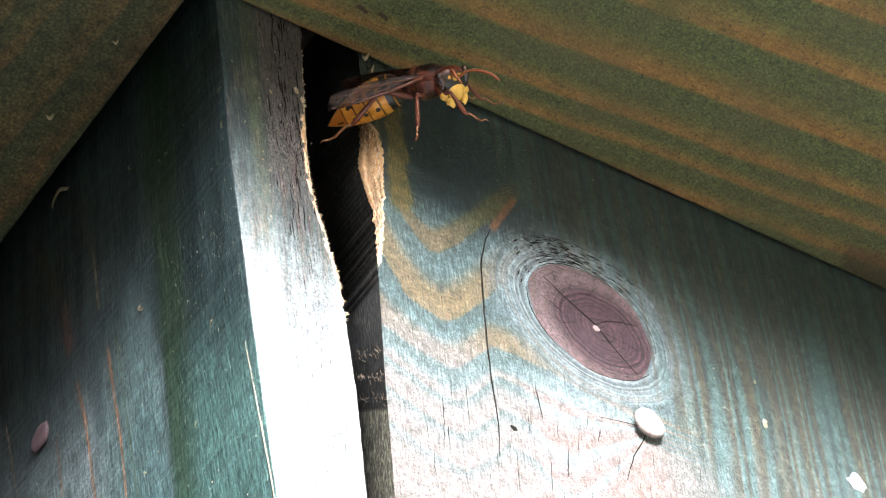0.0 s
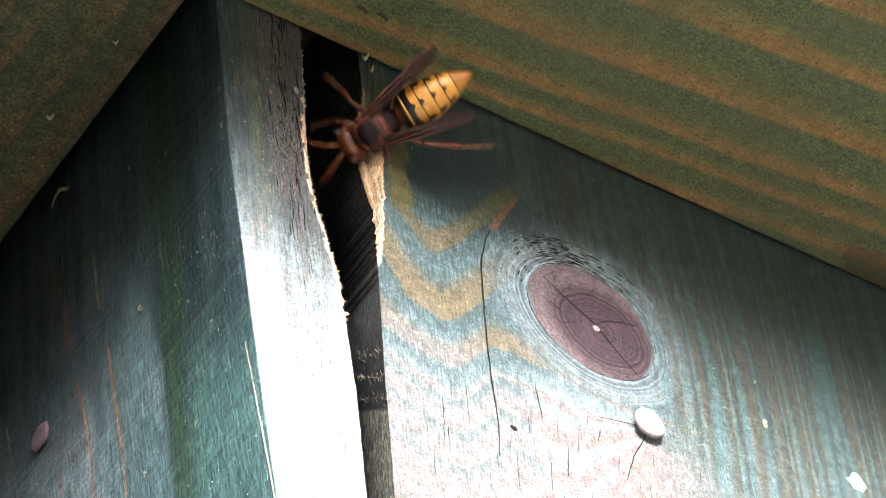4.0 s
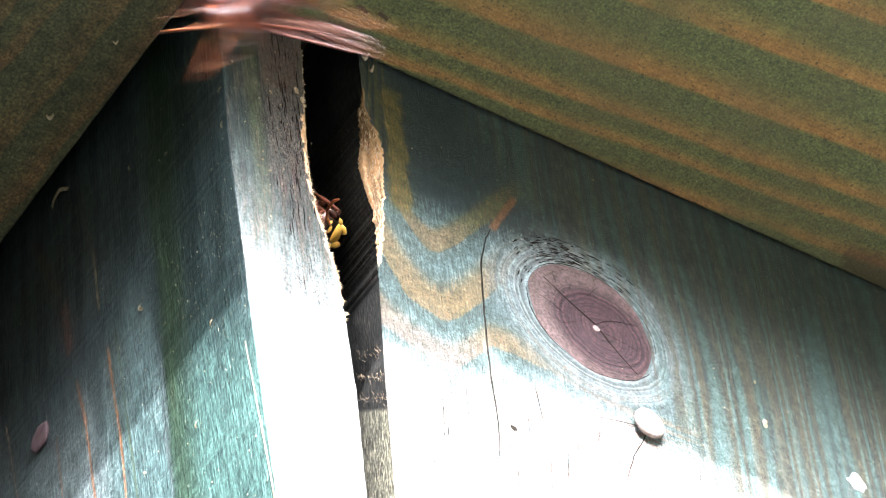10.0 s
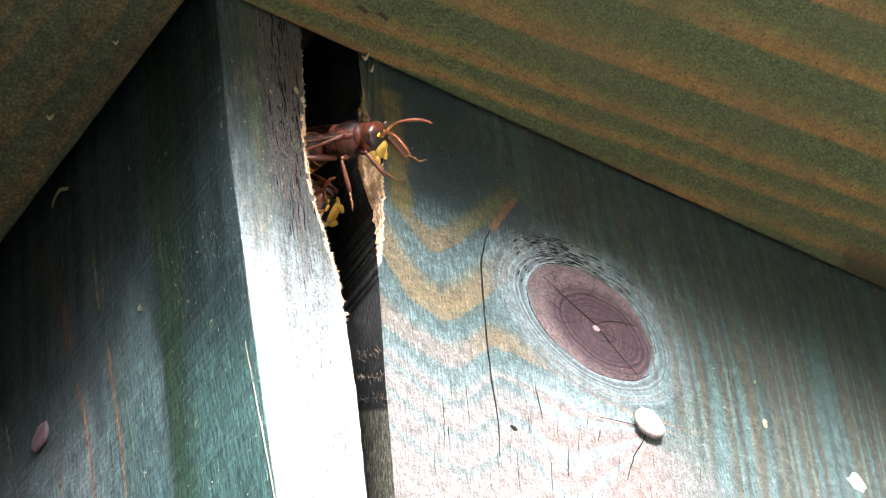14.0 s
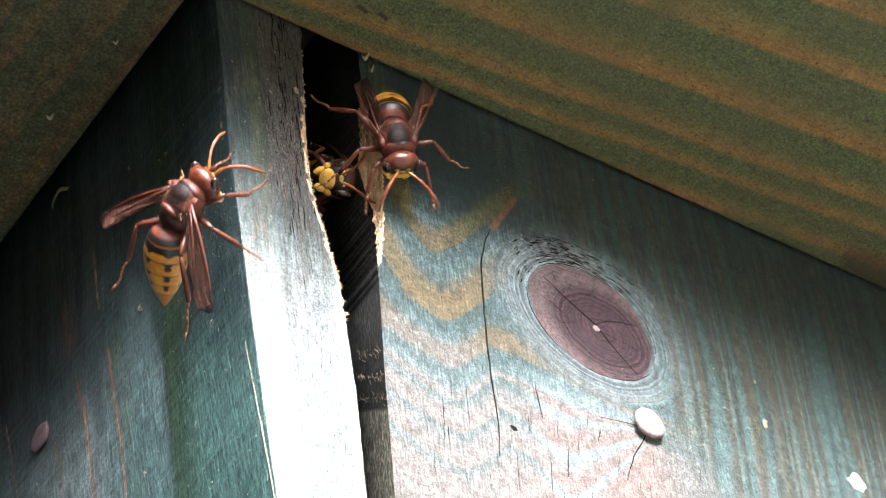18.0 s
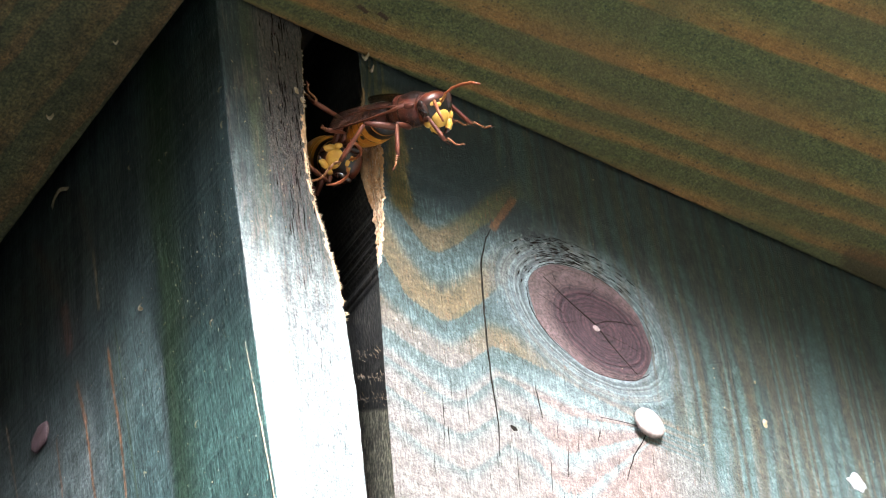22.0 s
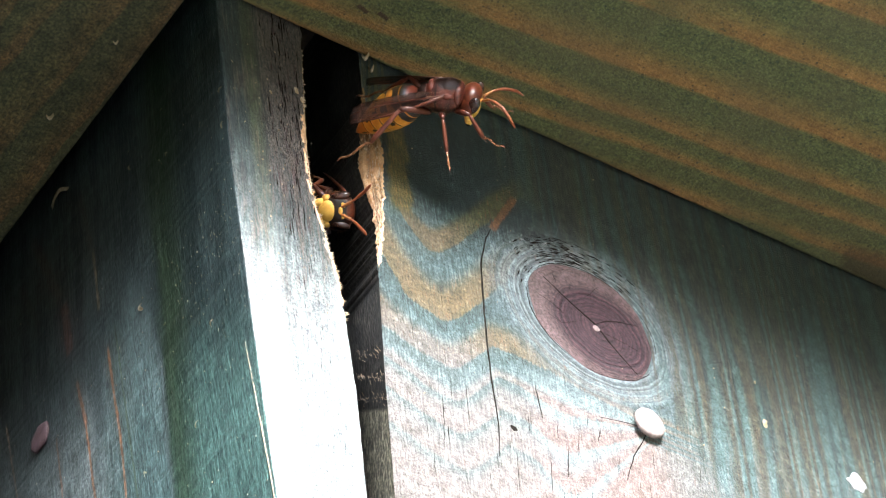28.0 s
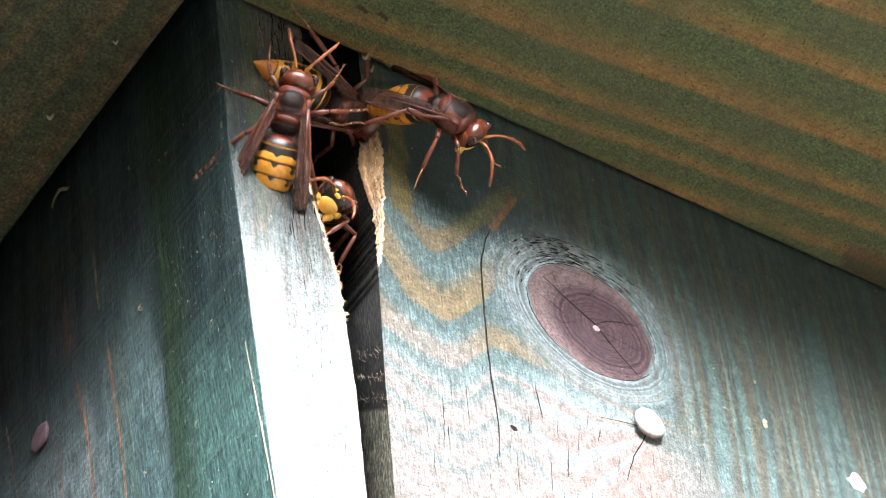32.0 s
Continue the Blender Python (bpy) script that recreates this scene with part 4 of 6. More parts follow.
tagged(part("saw_tears", bm, M_FIBRE, WALL_FRONT, "pale fibres torn by the saw"), kind="stuff")


for mat, count, wide, label in ((M_CRACK, 120, 0.15, "dark splits along the grain of the worn edge"), (M_KNOT, 90, 0.12, "brown fibres standing up along the worn edge")):
    bm = bmesh.new()
    for _ in range(count):
        x, z, n = crumb.triangular(7.0, 16.2, 11.5), crumb.uniform(4, 67) if crumb.random() < 0.8 else crumb.uniform(-30, 10), crumb.uniform(1.2, 6.5)
        x = min(x, bend(CHEW_SIDE, z) - 1.2)
        w = wide * crumb.uniform(0.3, 1.0) * (0.45 if z < 8 else 1.0) * MM
        lean = -0.02 + crumb.gauss(0, 0.015)
        tube(bm, [((x + lean * n * k + crumb.uniform(-0.12, 0.12)) * MM, 0, (z + n * k) * MM) for k in (0, 0.3, 0.65, 1)], [0.15 * w, w, 0.8 * w, 0.1 * w], 5)
    for v in bm.verts:
        v.co.y = -0.00012 + v.co.y * 0.35
    tagged(part("split_grain", bm, mat, WALL_LEFT, label), kind="stuff")


def inner_patch(name, at, size, label):
    """Gnawed lump of wood inside the gap."""
    bm = bmesh.new()
    vs = ellipsoid(bm, (0, 0, 0), [c * MM for c in size], 16, 12)
    for v in bm.verts:
        v.co *= 1 + 0.35 * noise.noise(v.co * 900 + Vector(at))
    part(name, bm, M_CHEW, WALL_FRONT, label, at=pose(*[c * MM for c in at], 0, -6, 0))


inner_patch("gnawed_ridge", (31.4, 11.0, 71.5), (0.9, 1.2, 5.5), "brownish gnawed ridge deep in the gap")


def dust(name, parent, place, count, low, high, label):
    """Loose grains of gnawed wood clinging to a face."""
    bm = bmesh.new()
    for _ in range(count):
        p, n = place()
        r = low + (high - low) * rng.random() ** 3
        s = [rng.uniform(0.5, 1.3) for _ in range(3)]
        vs = bmesh.ops.create_icosphere(bm, subdivisions=1, radius=1.0)["verts"]
        q = Euler((rng.uniform(0, 6), rng.uniform(0, 6), rng.uniform(0, 6))).to_matrix()
        for v in vs:
            c = v.co.copy()
            c = q @ Vector((c.x * s[0], c.y * s[1] * 0.6, c.z * s[2] * 1.4)) * r * MM * (1 + 0.4 * noise.noise(c * 3 + Vector(p)))
            v.co = Vector(p) * MM + c + Vector(n) * r * 0.3 * MM
    tagged(part(name, bm, M_CHIP, parent, label, False), kind="stuff")


def on_side():
    y = abs(rng.gauss(0, 15)) + 0.5 if rng.random() < 0.85 else rng.uniform(30, 80)
    z = rng.gauss(8, 16) if rng.random() < 0.5 else rng.uniform(-58, 62)
    return (side_x(y, z), y, z), (-1, 0, 0)


dust("wood_dust", WALL_LEFT, on_side, 900, 0.03, 0.14, "pale specks of gnawed wood")
dust("wood_dust", WALL_LEFT, lambda: ((rng.uniform(0.5, 17), 0.0, rng.uniform(-50, 62)), (0, -1, 0)), 190, 0.05, 0.22, "pale specks of gnawed wood")
dust("wood_dust", WALL_FRONT, lambda: ((rng.uniform(32, 140), 0.0, rng.uniform(-58, 66)), (0, -1, 0)), 160, 0.05, 0.18, "pale specks of gnawed wood")


def chip(at, n, size, turn, label):
    """A curled flake of wood stuck on a face."""
    if n[0] < 0:
        at = (side_x(at[1], at[2]) - 0.05, at[1], at[2])
    place = Matrix.Translation((at[0] * MM, at[1] * MM, H + at[2] * MM)) @ Vector(n).to_track_quat("Z", "Y").to_matrix().to_4x4() @ pose(0, 0, 0, 0, 0, turn)
    bm = bmesh.new()
    rows = []
    for k in range(9):
        s = k / 8
        w = 0.6 * size[1] * (0.3 + 0.5 * noise.noise((s * 4, size[0], turn)) + 0.25 + math.sin(math.pi * min(1, s + 0.15)) * 0.8)
        rows.append([bm.verts.new(((s - 0.5) * size[0] * (0.7 + 0.15 * q) * MM, (q * w + 0.5 * math.sin(s * 3) * size[1]) * MM, (0.15 + 0.35 * size[1] * math.sin(s * 2.6) + 0.12 * abs(q)) * MM)) for q in (-0.5, 0, 0.5)])
    for a, b in zip(rows, rows[1:]):
        for j in range(2):
            bm.faces.new((a[j], a[j + 1], b[j + 1], b[j]))
    bmesh.ops.solidify(bm, geom=bm.faces[:], thickness=0.0002)
    root = new("wood_chip", mesh_of("wood_chip", bm, M_CHIP))
    root.matrix_basis = place
    return tagged(root, label, "wood chip")


chip((-0.2, 54.0, 67.6), (-1, 0, 0), (9.5, 2.4), -14, "long pale splinter curling off the dark side board")
for at, size, turn in (((-0.9, 0.8, 42.4), (1.7, 0.7), 20), ((-0.8, 1.2, 33.4), (2.0, 0.5), 70), ((-0.2, 30.5, 14.7), (2.0, 1.2), 80), ((-0.2, 10.9, -8.6), (1.6, 0.7), 30),
                       ((-0.2, 34.8, -23.8), (1.4, 1.1), 10), ((-0.2, 30.7, 52.4), (1.2, 0.7), 60), ((-0.2, 18.9, 43.7), (1.1, 0.7), 15), ((-0.2, 18.6, -26.3), (1.8, 0.6), 40)):
    chip(at, (-1, 0, 0), size, turn, "small pale flake of wood on the dark side board")
for at, size, turn in (((14.3, -0.1, 50.1), (1.6, 1.2), 75), ((15.3, -0.1, 48.0), (1.5, 1.0), 40), ((8.5, -0.1, 46.5), (1.0, 0.7), 80)):
    chip(at, (0, -1, 0), size, turn, "small brown flake on the worn board edge")
for at, size, turn in (((110.9, -0.1, 12.2), (2.4, 1.4), 70), ((110.2, -0.1, 23.1), (0.9, 0.6), 60)):
    chip(at, (0, -1, 0), size, turn, "small grey scab on the teal front board")
for at, size in (((29.6, -1.6, 68.9), (1.9, 1.6)), ((31.0, -1.0, 66.9), (1.5, 1.9)), ((-13.3, 38.2, 68.9), (2.0, 1.3)), ((-11.6, 17.7, 68.9), (1.3, 0.9))):
    chip(at, (0, 0, -1), size, 30, "pale crumb hanging under the eaves board")


# ---- hornets ----
def hornet_gaster():
    g = Graph("hornet_yellow_black")
    uv = g.nt.nodes.new("ShaderNodeSeparateXYZ")
    g.put(uv.inputs[0], g.tc.outputs["UV"])
    u, v = uv.outputs[0], uv.outputs[1]            # u: round the body from the back's middle, 0 to 1; v: 0 front of a ring, 1 rear; + ring number
    ring, w = g.m("FLOOR", v), g.m("FRACT", v)
    a = g.m("ABSOLUTE", g.m("SUBTRACT", u, 0.5))    # 0 on the back's middle line, 0.5 under the belly
    n = g.noise(g.vec(*g.xyz()), 0.9, 3)
    tooth = g.m("ADD", g.ss(a, 0.035, 0.0), g.m("MULTIPLY", g.ss(g.m("ABSOLUTE", g.m("SUBTRACT", a, 0.16)), 0.05, 0.0), 0.7))
    first = g.m("LESS_THAN", ring, 0.5)
    second = g.m("MULTIPLY", g.m("GREATER_THAN", ring, 0.5), g.m("LESS_THAN", ring, 1.5))
    edge = g.m("ADD", 0.17, g.m("MULTIPLY", tooth, 0.28))
    edge = g.mixf(second, edge, g.m("ADD", 0.50, g.m("MULTIPLY", tooth, 0.2)))
    edge = g.mixf(first, edge, 0.87)
    last = g.m("GREATER_THAN", ring, 4.5)
    edge = g.mixf(last, edge, 0.10)
    black = g.ss(g.m("SUBTRACT", w, g.m("ADD", edge, g.m("MULTIPLY", g.m("SUBTRACT", n, 0.5), 0.08))), 0.03, -0.03)
    da, dw = g.m("MULTIPLY", g.m("SUBTRACT", a, 0.16), 6.5), g.m("SUBTRACT", w, 0.48)
    dot = g.ss(g.m("SQRT", g.m("ADD", g.m("MULTIPLY", da, da), g.m("MULTIPLY", dw, dw))), 0.22, 0.15)
    dot = g.m("MULTIPLY", dot, g.m("MULTIPLY", g.m("GREATER_THAN", ring, 1.5), g.m("SUBTRACT", 1.0, last)))
    db, dv = g.m("MULTIPLY", g.m("SUBTRACT", a, 0.31), 8.0), g.m("SUBTRACT", w, 0.36)
    flank = g.ss(g.m("SQRT", g.m("ADD", g.m("MULTIPLY", db, db), g.m("MULTIPLY", dv, dv))), 0.2, 0.14)
    black = g.m("MAXIMUM", black, g.m("MAXIMUM", dot, g.m("MULTIPLY", flank, g.m("GREATER_THAN", ring, 0.5))))
    yellow = g.mix(g.ss(n, 0.3, 0.7), (0.52, 0.190, 0.018), (0.68, 0.290, 0.034))
    yellow = g.mix(last, yellow, (0.42, 0.135, 0.018))
    dark = g.mix(g.m("MULTIPLY", first, g.ss(w, 0.5, 0.36)), (0.012, 0.007, 0.006), (0.15, 0.03, 0.014))
    col = g.mix(black, yellow, dark)
    g.bump(g.noise(g.vec(*g.xyz()), 6.0, 2), 0.25, 0.0001)
    return g.done(col, 0.36, 0.5)


def hornet_red():
    """Mahogany thorax with a black shield on its back, dark seams and a dark underside."""
    g = Graph("hornet_red_brown")
    X, Y, Z = g.xyz()
    P = g.vec(X, Y, Z)
    n, fine = g.noise(P, 0.7, 3), g.noise(P, 5.0, 3, 0.7)
    lx, ly = g.m("DIVIDE", X, 2.0), g.m("DIVIDE", g.m("SUBTRACT", Y, 4.7), 2.1)
    shield = g.ss(g.m("ADD", g.m("ADD", g.m("MULTIPLY", lx, lx), g.m("MULTIPLY", ly, ly)), g.m("MULTIPLY", g.m("SUBTRACT", n, 0.5), 0.3)), 1.1, 0.85)
    shield = g.m("MULTIPLY", shield, g.ss(Z, 0.8, 1.4))
    seam = g.m("MAXIMUM", g.m("MULTIPLY", g.ss(g.m("ABSOLUTE", g.m("SUBTRACT", Y, 2.75)), 0.25, 0.1), 0.9), g.ss(g.m("ADD", Y, g.m("MULTIPLY", n, 0.8)), 1.4, 0.9))
    under = g.m("MULTIPLY", g.ss(g.m("ADD", Z, n), 0.3, -0.7), 0.8)
    black = g.m("MAXIMUM", g.m("MAXIMUM", shield, seam), under)
    col = g.mix(g.ss(n, 0.3, 0.7), (0.044, 0.009, 0.005), (0.150, 0.031, 0.014))
    col = g.mix(g.m("MULTIPLY", black, 0.94), col, (0.010, 0.006, 0.005))
    g.bump(g.m("ADD", fine, n), 0.5, 0.0002)
    return g.done(col, g.mixf(fine, 0.3, 0.45), g.mixf(black, 0.4, 0.16))


def hornet_head():
    """Red-brown crown and temples, dark between the yellow plates of the face."""
    g = Graph("hornet_head_brown")
    X, Y, Z = g.xyz()
    n = g.noise(g.vec(X, Y, Z), 0.8, 3)
    front = g.m("MULTIPLY", g.ss(Y, 1.9, 2.5), g.ss(Z, 2.2, 1.6))
    col = g.mix(g.ss(n, 0.3, 0.7), (0.060, 0.013, 0.006), (0.165, 0.037, 0.014))
    col = g.mix(front, col, (0.012, 0.006, 0.004))
    g.bump(n, 0.3, 0.0002)
    return g.done(col, 0.3, 0.5)


M_GASTER, M_RED, M_HEAD = hornet_gaster(), hornet_red(), hornet_head()
M_FEMUR = plain("hornet_thigh", (0.055, 0.012, 0.007), (0.13, 0.032, 0.014), 0.6, 0.35, 0.5, 0.2)
M_FOOT = plain("hornet_foot", (0.15, 0.055, 0.022), (0.27, 0.11, 0.045), 0.8, 0.5, 0.4, 0.2)
M_SCAPE = plain("hornet_scape", (0.26, 0.08, 0.018), (0.40, 0.15, 0.035), 0.8, 0.45, 0.4, 0.2)
M_LEG = plain("hornet_leg", (0.08, 0.018, 0.010), (0.18, 0.05, 0.022), 0.6, 0.45, 0.4, 0.2)
M_HAIR = plain("hornet_hair", (0.16, 0.08, 0.035), (0.36, 0.21, 0.10), 1.0, 0.6, 0.3, 0.1)
M_ANT = plain("hornet_antenna", (0.17, 0.04, 0.014), (0.30, 0.085, 0.028), 0.6, 0.5, 0.4, 0.2)
M_FACE = plain("hornet_face", (0.62, 0.31, 0.045), (0.76, 0.44, 0.09), 0.8, 0.4, 0.4, 0.2)
M_EYE = plain("hornet_eye", (0.022, 0.009, 0.007), (0.07, 0.026, 0.018), 0.5, 0.16, 0.6, 0.05)


def wing_mat():
    g = Graph("hornet_wing")
    X, Y, Z = g.xyz()
    n = g.noise(g.vec(g.m("MULTIPLY", X, 2.2), g.m("MULTIPLY", Y, 0.3), Z), 0.9, 3)
    g.bump(n, 0.9, 0.0005)
    return g.done(g.mix(g.ss(n, 0.35, 0.65), (0.045, 0.017, 0.013), (0.15, 0.066, 0.046)), 0.2, 0.7, Alpha=0.86)


M_WING = wing_mat()
RINGS = [(-0.4, 0.9, -2.5, 3.25), (-2.3, 3.2, -4.9, 3.7), (-4.7, 3.65, -7.2, 3.5), (-7.0, 3.45, -9.3, 2.95), (-9.1, 2.9, -11.4, 2.15), (-11.2, 2.1, -14.9, 0.06)]


def gaster_ring(i):
    y0, r0, y1, r1 = (c * MM for c in RINGS[i])
    bm = bmesh.new()
    uvl = bm.loops.layers.uv.new("uv")
    nu, nv = 32, 8
    rows = []
    for k in range(nv + 1):
        s = k / nv
        y = y0 + (y1 - y0) * s
        if i == 0:
            r = r0 + (r1 - r0) * math.sin(s * math.pi / 2) ** 0.8
        elif i == 5:
            r = r0 * max(0.0, 1 - s ** 1.15) ** 0.9 + r1
        else:
            r = r0 + (r1 - r0) * s + 0.00009 * math.sin(s * math.pi) - (0.00008 if k == 0 else 0)
        drop = -0.00045 * (max(0.0, -y - 0.003) * 100) ** 2
        rows.append([bm.verts.new((r * math.sin(a), y, drop - 0.90 * r * math.cos(a))) for a in (math.tau * j / nu for j in range(nu))])
    for k in range(nv):
        for j in range(nu):
            f = bm.faces.new((rows[k][j], rows[k][(j + 1) % nu], rows[k + 1][(j + 1) % nu], rows[k + 1][j]))
            for lp, (uu, vv) in zip(f.loops, ((j, k), (j + 1, k), (j + 1, k + 1), (j, k + 1))):
                lp[uvl].uv = (uu / nu, i + 0.002 + 0.996 * vv / nv)
    bm.faces.new(rows[0][::-1])
    bm.faces.new(rows[-1])
    return bm


def wing_mesh(side):
    """A folded fore wing lying back from its root, with a stiff leading edge."""
    bm = bmesh.new()
    top, rows = [], []
    for k in range(15):
        s = k / 14
        y = -16.8 * s
        wid = 0.6 + 2.5 * math.sin(min(1.0, s * 1.1) ** 0.8 * math.pi * 0.62) * (1 if s < 0.86 else math.sqrt(max(0.02, 1 - ((s - 0.86) / 0.14) ** 2)))
        lead = 0.3 + 0.5 * math.sin(s * math.pi)
        rows.append([bm.verts.new((side * (lead - wid * q) * MM, y * MM, (0.2 * math.sin(q * 17 + s * 2) + 0.5 * math.sin(s * 2.5) - 0.5 * q) * MM)) for q in (0, 0.12, 0.25, 0.38, 0.5, 0.62, 0.75, 0.88, 1)])
    for a, b in zip(rows, rows[1:]):
        for p, q in zip(range(8), range(1, 9)):
            bm.faces.new((a[p], a[q], b[q], b[p]))
    bmesh.ops.solidify(bm, geom=bm.faces[:], thickness=0.00006)
    return bm


def vein_mesh(side):
    bm = bmesh.new()
    tube(bm, [(side * (0.3 + 0.5 * math.sin(s * math.pi)) * MM, -16.3 * s * MM, (0.5 * math.sin(s * 2.5) + 0.05) * MM) for s in (0, 0.2, 0.4, 0.6, 0.8, 0.95)], [c * MM for c in (0.32, 0.28, 0.24, 0.2, 0.14, 0.06)], 6)
    tube(bm, [(side * (0.2 - 1.6 * s) * MM, -12.5 * s * MM, (0.5 * math.sin(s * 1.8) + 0.1) * MM) for s in (0.05, 0.3, 0.6, 0.95)], [c * MM for c in (0.18, 0.15, 0.12, 0.05)], 6)
    return bm


def leg_mesh(side, pts, thick):
    """Thigh, shin and a jointed foot with two claws; the thigh is darkest, the foot palest."""
    bm = bmesh.new()
    P = [(Vector((side * x, y, z)) - Vector((side * pts[0][0], *pts[0][1:]))) * 1.15 * MM for x, y, z in pts]

    def piece(path, radii, n, mat):
        old = set(bm.faces)
        tube(bm, path, [c * 0.92 * thick * MM for c in radii], n)
        for f in bm.faces:
            if f not in old:
                f.material_index = mat

    piece([P[0], P[0].lerp(P[1], 0.15), P[0].lerp(P[1], 0.55), P[1]], (0.5, 0.6, 0.56, 0.36), 8, 0)
    knee = P[1] + (P[2] - P[1]) * 0.04
    piece([knee, P[1].lerp(P[2], 0.2), P[1].lerp(P[2], 0.75), P[2]], (0.28, 0.36, 0.44, 0.36), 8, 1)
    piece([P[2], P[2] + (P[2] - P[1]).normalized() * 0.0009 + Vector((0, 0.0002, 0))], (0.12, 0.03), 5, 1)
    for k in range(5):
        a, b = k / 5, (k + 1) / 5
        sag = [Vector((0, 0, 0.00035 * math.sin(q * 7))) for q in (a, b)]
        piece([P[2].lerp(P[3], a) + sag[0], P[2].lerp(P[3], b) + sag[1]], (0.17, 0.26 - 0.02 * k), 6, 2)
    for q in (-1, 1):
        piece([P[3] + sag[1], P[3] + sag[1] + (P[3] - P[2]).normalized() * 0.0005 + Vector((q * 0.0003, 0, -0.0002))], (0.12, 0.03), 5, 0)
    return bm


LEGS = [("foreleg", (1.6, 5.4, -1.8), (3.9, 7.6, -1.0), (4.7, 9.6, -4.4), (5.2, 12.4, -5.4)),
        ("middle_leg", (1.9, 3.2, -2.2), (5.6, 4.0, -0.6), (8.4, 4.8, -4.6), (11.2, 5.6, -5.8)),
        ("hind_leg", (1.7, 1.4, -2.0), (4.8, -2.2, 0.2), (7.4, -6.4, -4.0), (9.2, -10.6, -5.8))]


NECK = Vector((0, 7.1 * MM, 0.1 * MM))


def hornet():
    """Built head forward along y, back up along z, the waist at its origin."""
    root = new("hornet")

    def blob(bm, c, r, u=20, v=14, turn=None):
        ellipsoid(bm, [q * MM for q in c], [q * MM for q in r], u, v, turn)

    bm = bmesh.new()
    blob(bm, (0, 3.7, 0.1), (3.3, 3.7, 2.9), 28, 18)
    blob(bm, (0, 0.9, -0.2), (2.5, 1.7, 2.3))
    blob(bm, (0, 4.6, 1.4), (2.45, 2.3, 1.75), 24, 16)
    blob(bm, (0, 1.9, 1.55), (1.95, 1.0, 1.35))
    blob(bm, (0, 0.75, 1.0), (1.5, 0.6, 1.0))
    blob(bm, (0, 6.2, 0.5), (2.75, 1.3, 2.15))
    for q in (-1, 1):
        blob(bm, (q * 2.65, 4.8, 1.4), (0.6, 1.1, 0.55), 12, 8)
    tube(bm, [(0, 6.6 * MM, 0.2 * MM), (0, 8.3 * MM, 0.0)], [1.5 * MM, 1.1 * MM], 10)
    thorax = part("thorax", bm, M_RED, root, "mahogany thorax with a black shield")
    bm = bmesh.new()
    for _ in range(760):
        d = Vector((rng.gauss(0, 1), rng.gauss(0, 1), rng.gauss(0.1, 1))).normalized()
        if d.z > 0.45 and abs(d.x) < 0.65:
            continue
        p = Vector((d.x * 3.25, 3.7 + d.y * 3.65, 0.2 + d.z * 3.0)) * 0.98 * MM
        sliver(bm, p, d + Vector((rng.uniform(-0.4, 0.4), -0.5, rng.uniform(-0.4, 0.4))), rng.uniform(0.3, 1.0) * MM, 0.03 * MM)
    tagged(part("hair", bm, M_HAIR, thorax, "fine golden-brown hair"), kind="stuff")
    gaster = new("abdomen")
    gaster.parent = root
    gaster.matrix_basis = pose(0, 0, 0, 10)
    tagged(gaster, "yellow abdomen with black bands and dots")
    for i in range(6):
        part("abdomen_ring", gaster_ring(i), M_GASTER, gaster)
    bm = bmesh.new()
    blob(bm, (0, 0.0, -0.1), (0.75, 1.3, 0.75), 10, 8)
    part("waist", bm, M_RED, root)
    # the head hangs a little from the neck, its broad face looking forward
    bm = bmesh.new()
    blob(bm, (0, 1.3, -0.2), (3.2, 1.75, 2.7), 26, 16)
    blob(bm, (0, 1.05, 1.1), (2.75, 1.65, 1.65))
    head = part("head", bm, M_HEAD, root, "broad red-brown head with a yellow face", at=Matrix.Translation(NECK) @ pose(0, 0, 0, -28))
    bm = bmesh.new()
    blob(bm, (0, 2.6, -1.35), (1.75, 0.8, 1.5))
    blob(bm, (0, 2.55, -2.2), (1.35, 0.65, 0.85))
    part("face", bm, M_FACE, head, "yellow shield of the face")
    bm = bmesh.new()
    blob(bm, (0, 2.6, 0.75), (0.9, 0.4, 0.55), 14, 10)
    for q in (-1, 1):
        blob(bm, (q * 0.9, 2.4, 1.15), (0.7, 0.36, 0.45), 12, 8, Matrix.Rotation(q * 0.5, 4, "Y"))
    part("brow", bm, M_FACE, head, "yellow brow between the antennae")
    for s in (-1, 1):
        bm = bmesh.new()
        blob(bm, (s * 2.3, 1.75, 0.4), (0.85, 1.05, 1.95), 16, 12, Matrix.Rotation(s * 0.22, 4, "Y"))
        part("eye", bm, M_EYE, head, "dark shiny eye")
        bm = bmesh.new()
        blob(bm, (s * 2.1, 1.95, -1.75), (0.7, 0.75, 0.85), 12, 8)
        part("cheek", bm, M_FACE, head, "yellow cheek below the eye")
        bm = bmesh.new()
        tube(bm, [(s * 1.5 * MM, 2.2 * MM, -2.3 * MM), (s * 1.35 * MM, 2.55 * MM, -3.1 * MM), (s * 0.95 * MM, 2.75 * MM, -3.75 * MM), (s * 0.1 * MM, 2.8 * MM, -4.25 * MM)], [0.7 * MM, 0.72 * MM, 0.5 * MM, 0.14 * MM], 9)
        for f in bm.faces:
            f.material_index = int(f.calc_center_median().z < -3.55 * MM)
        part("mandible", bm, [M_FACE, M_EYE], head, "yellow jaw with a dark tip")
        bm = bmesh.new()
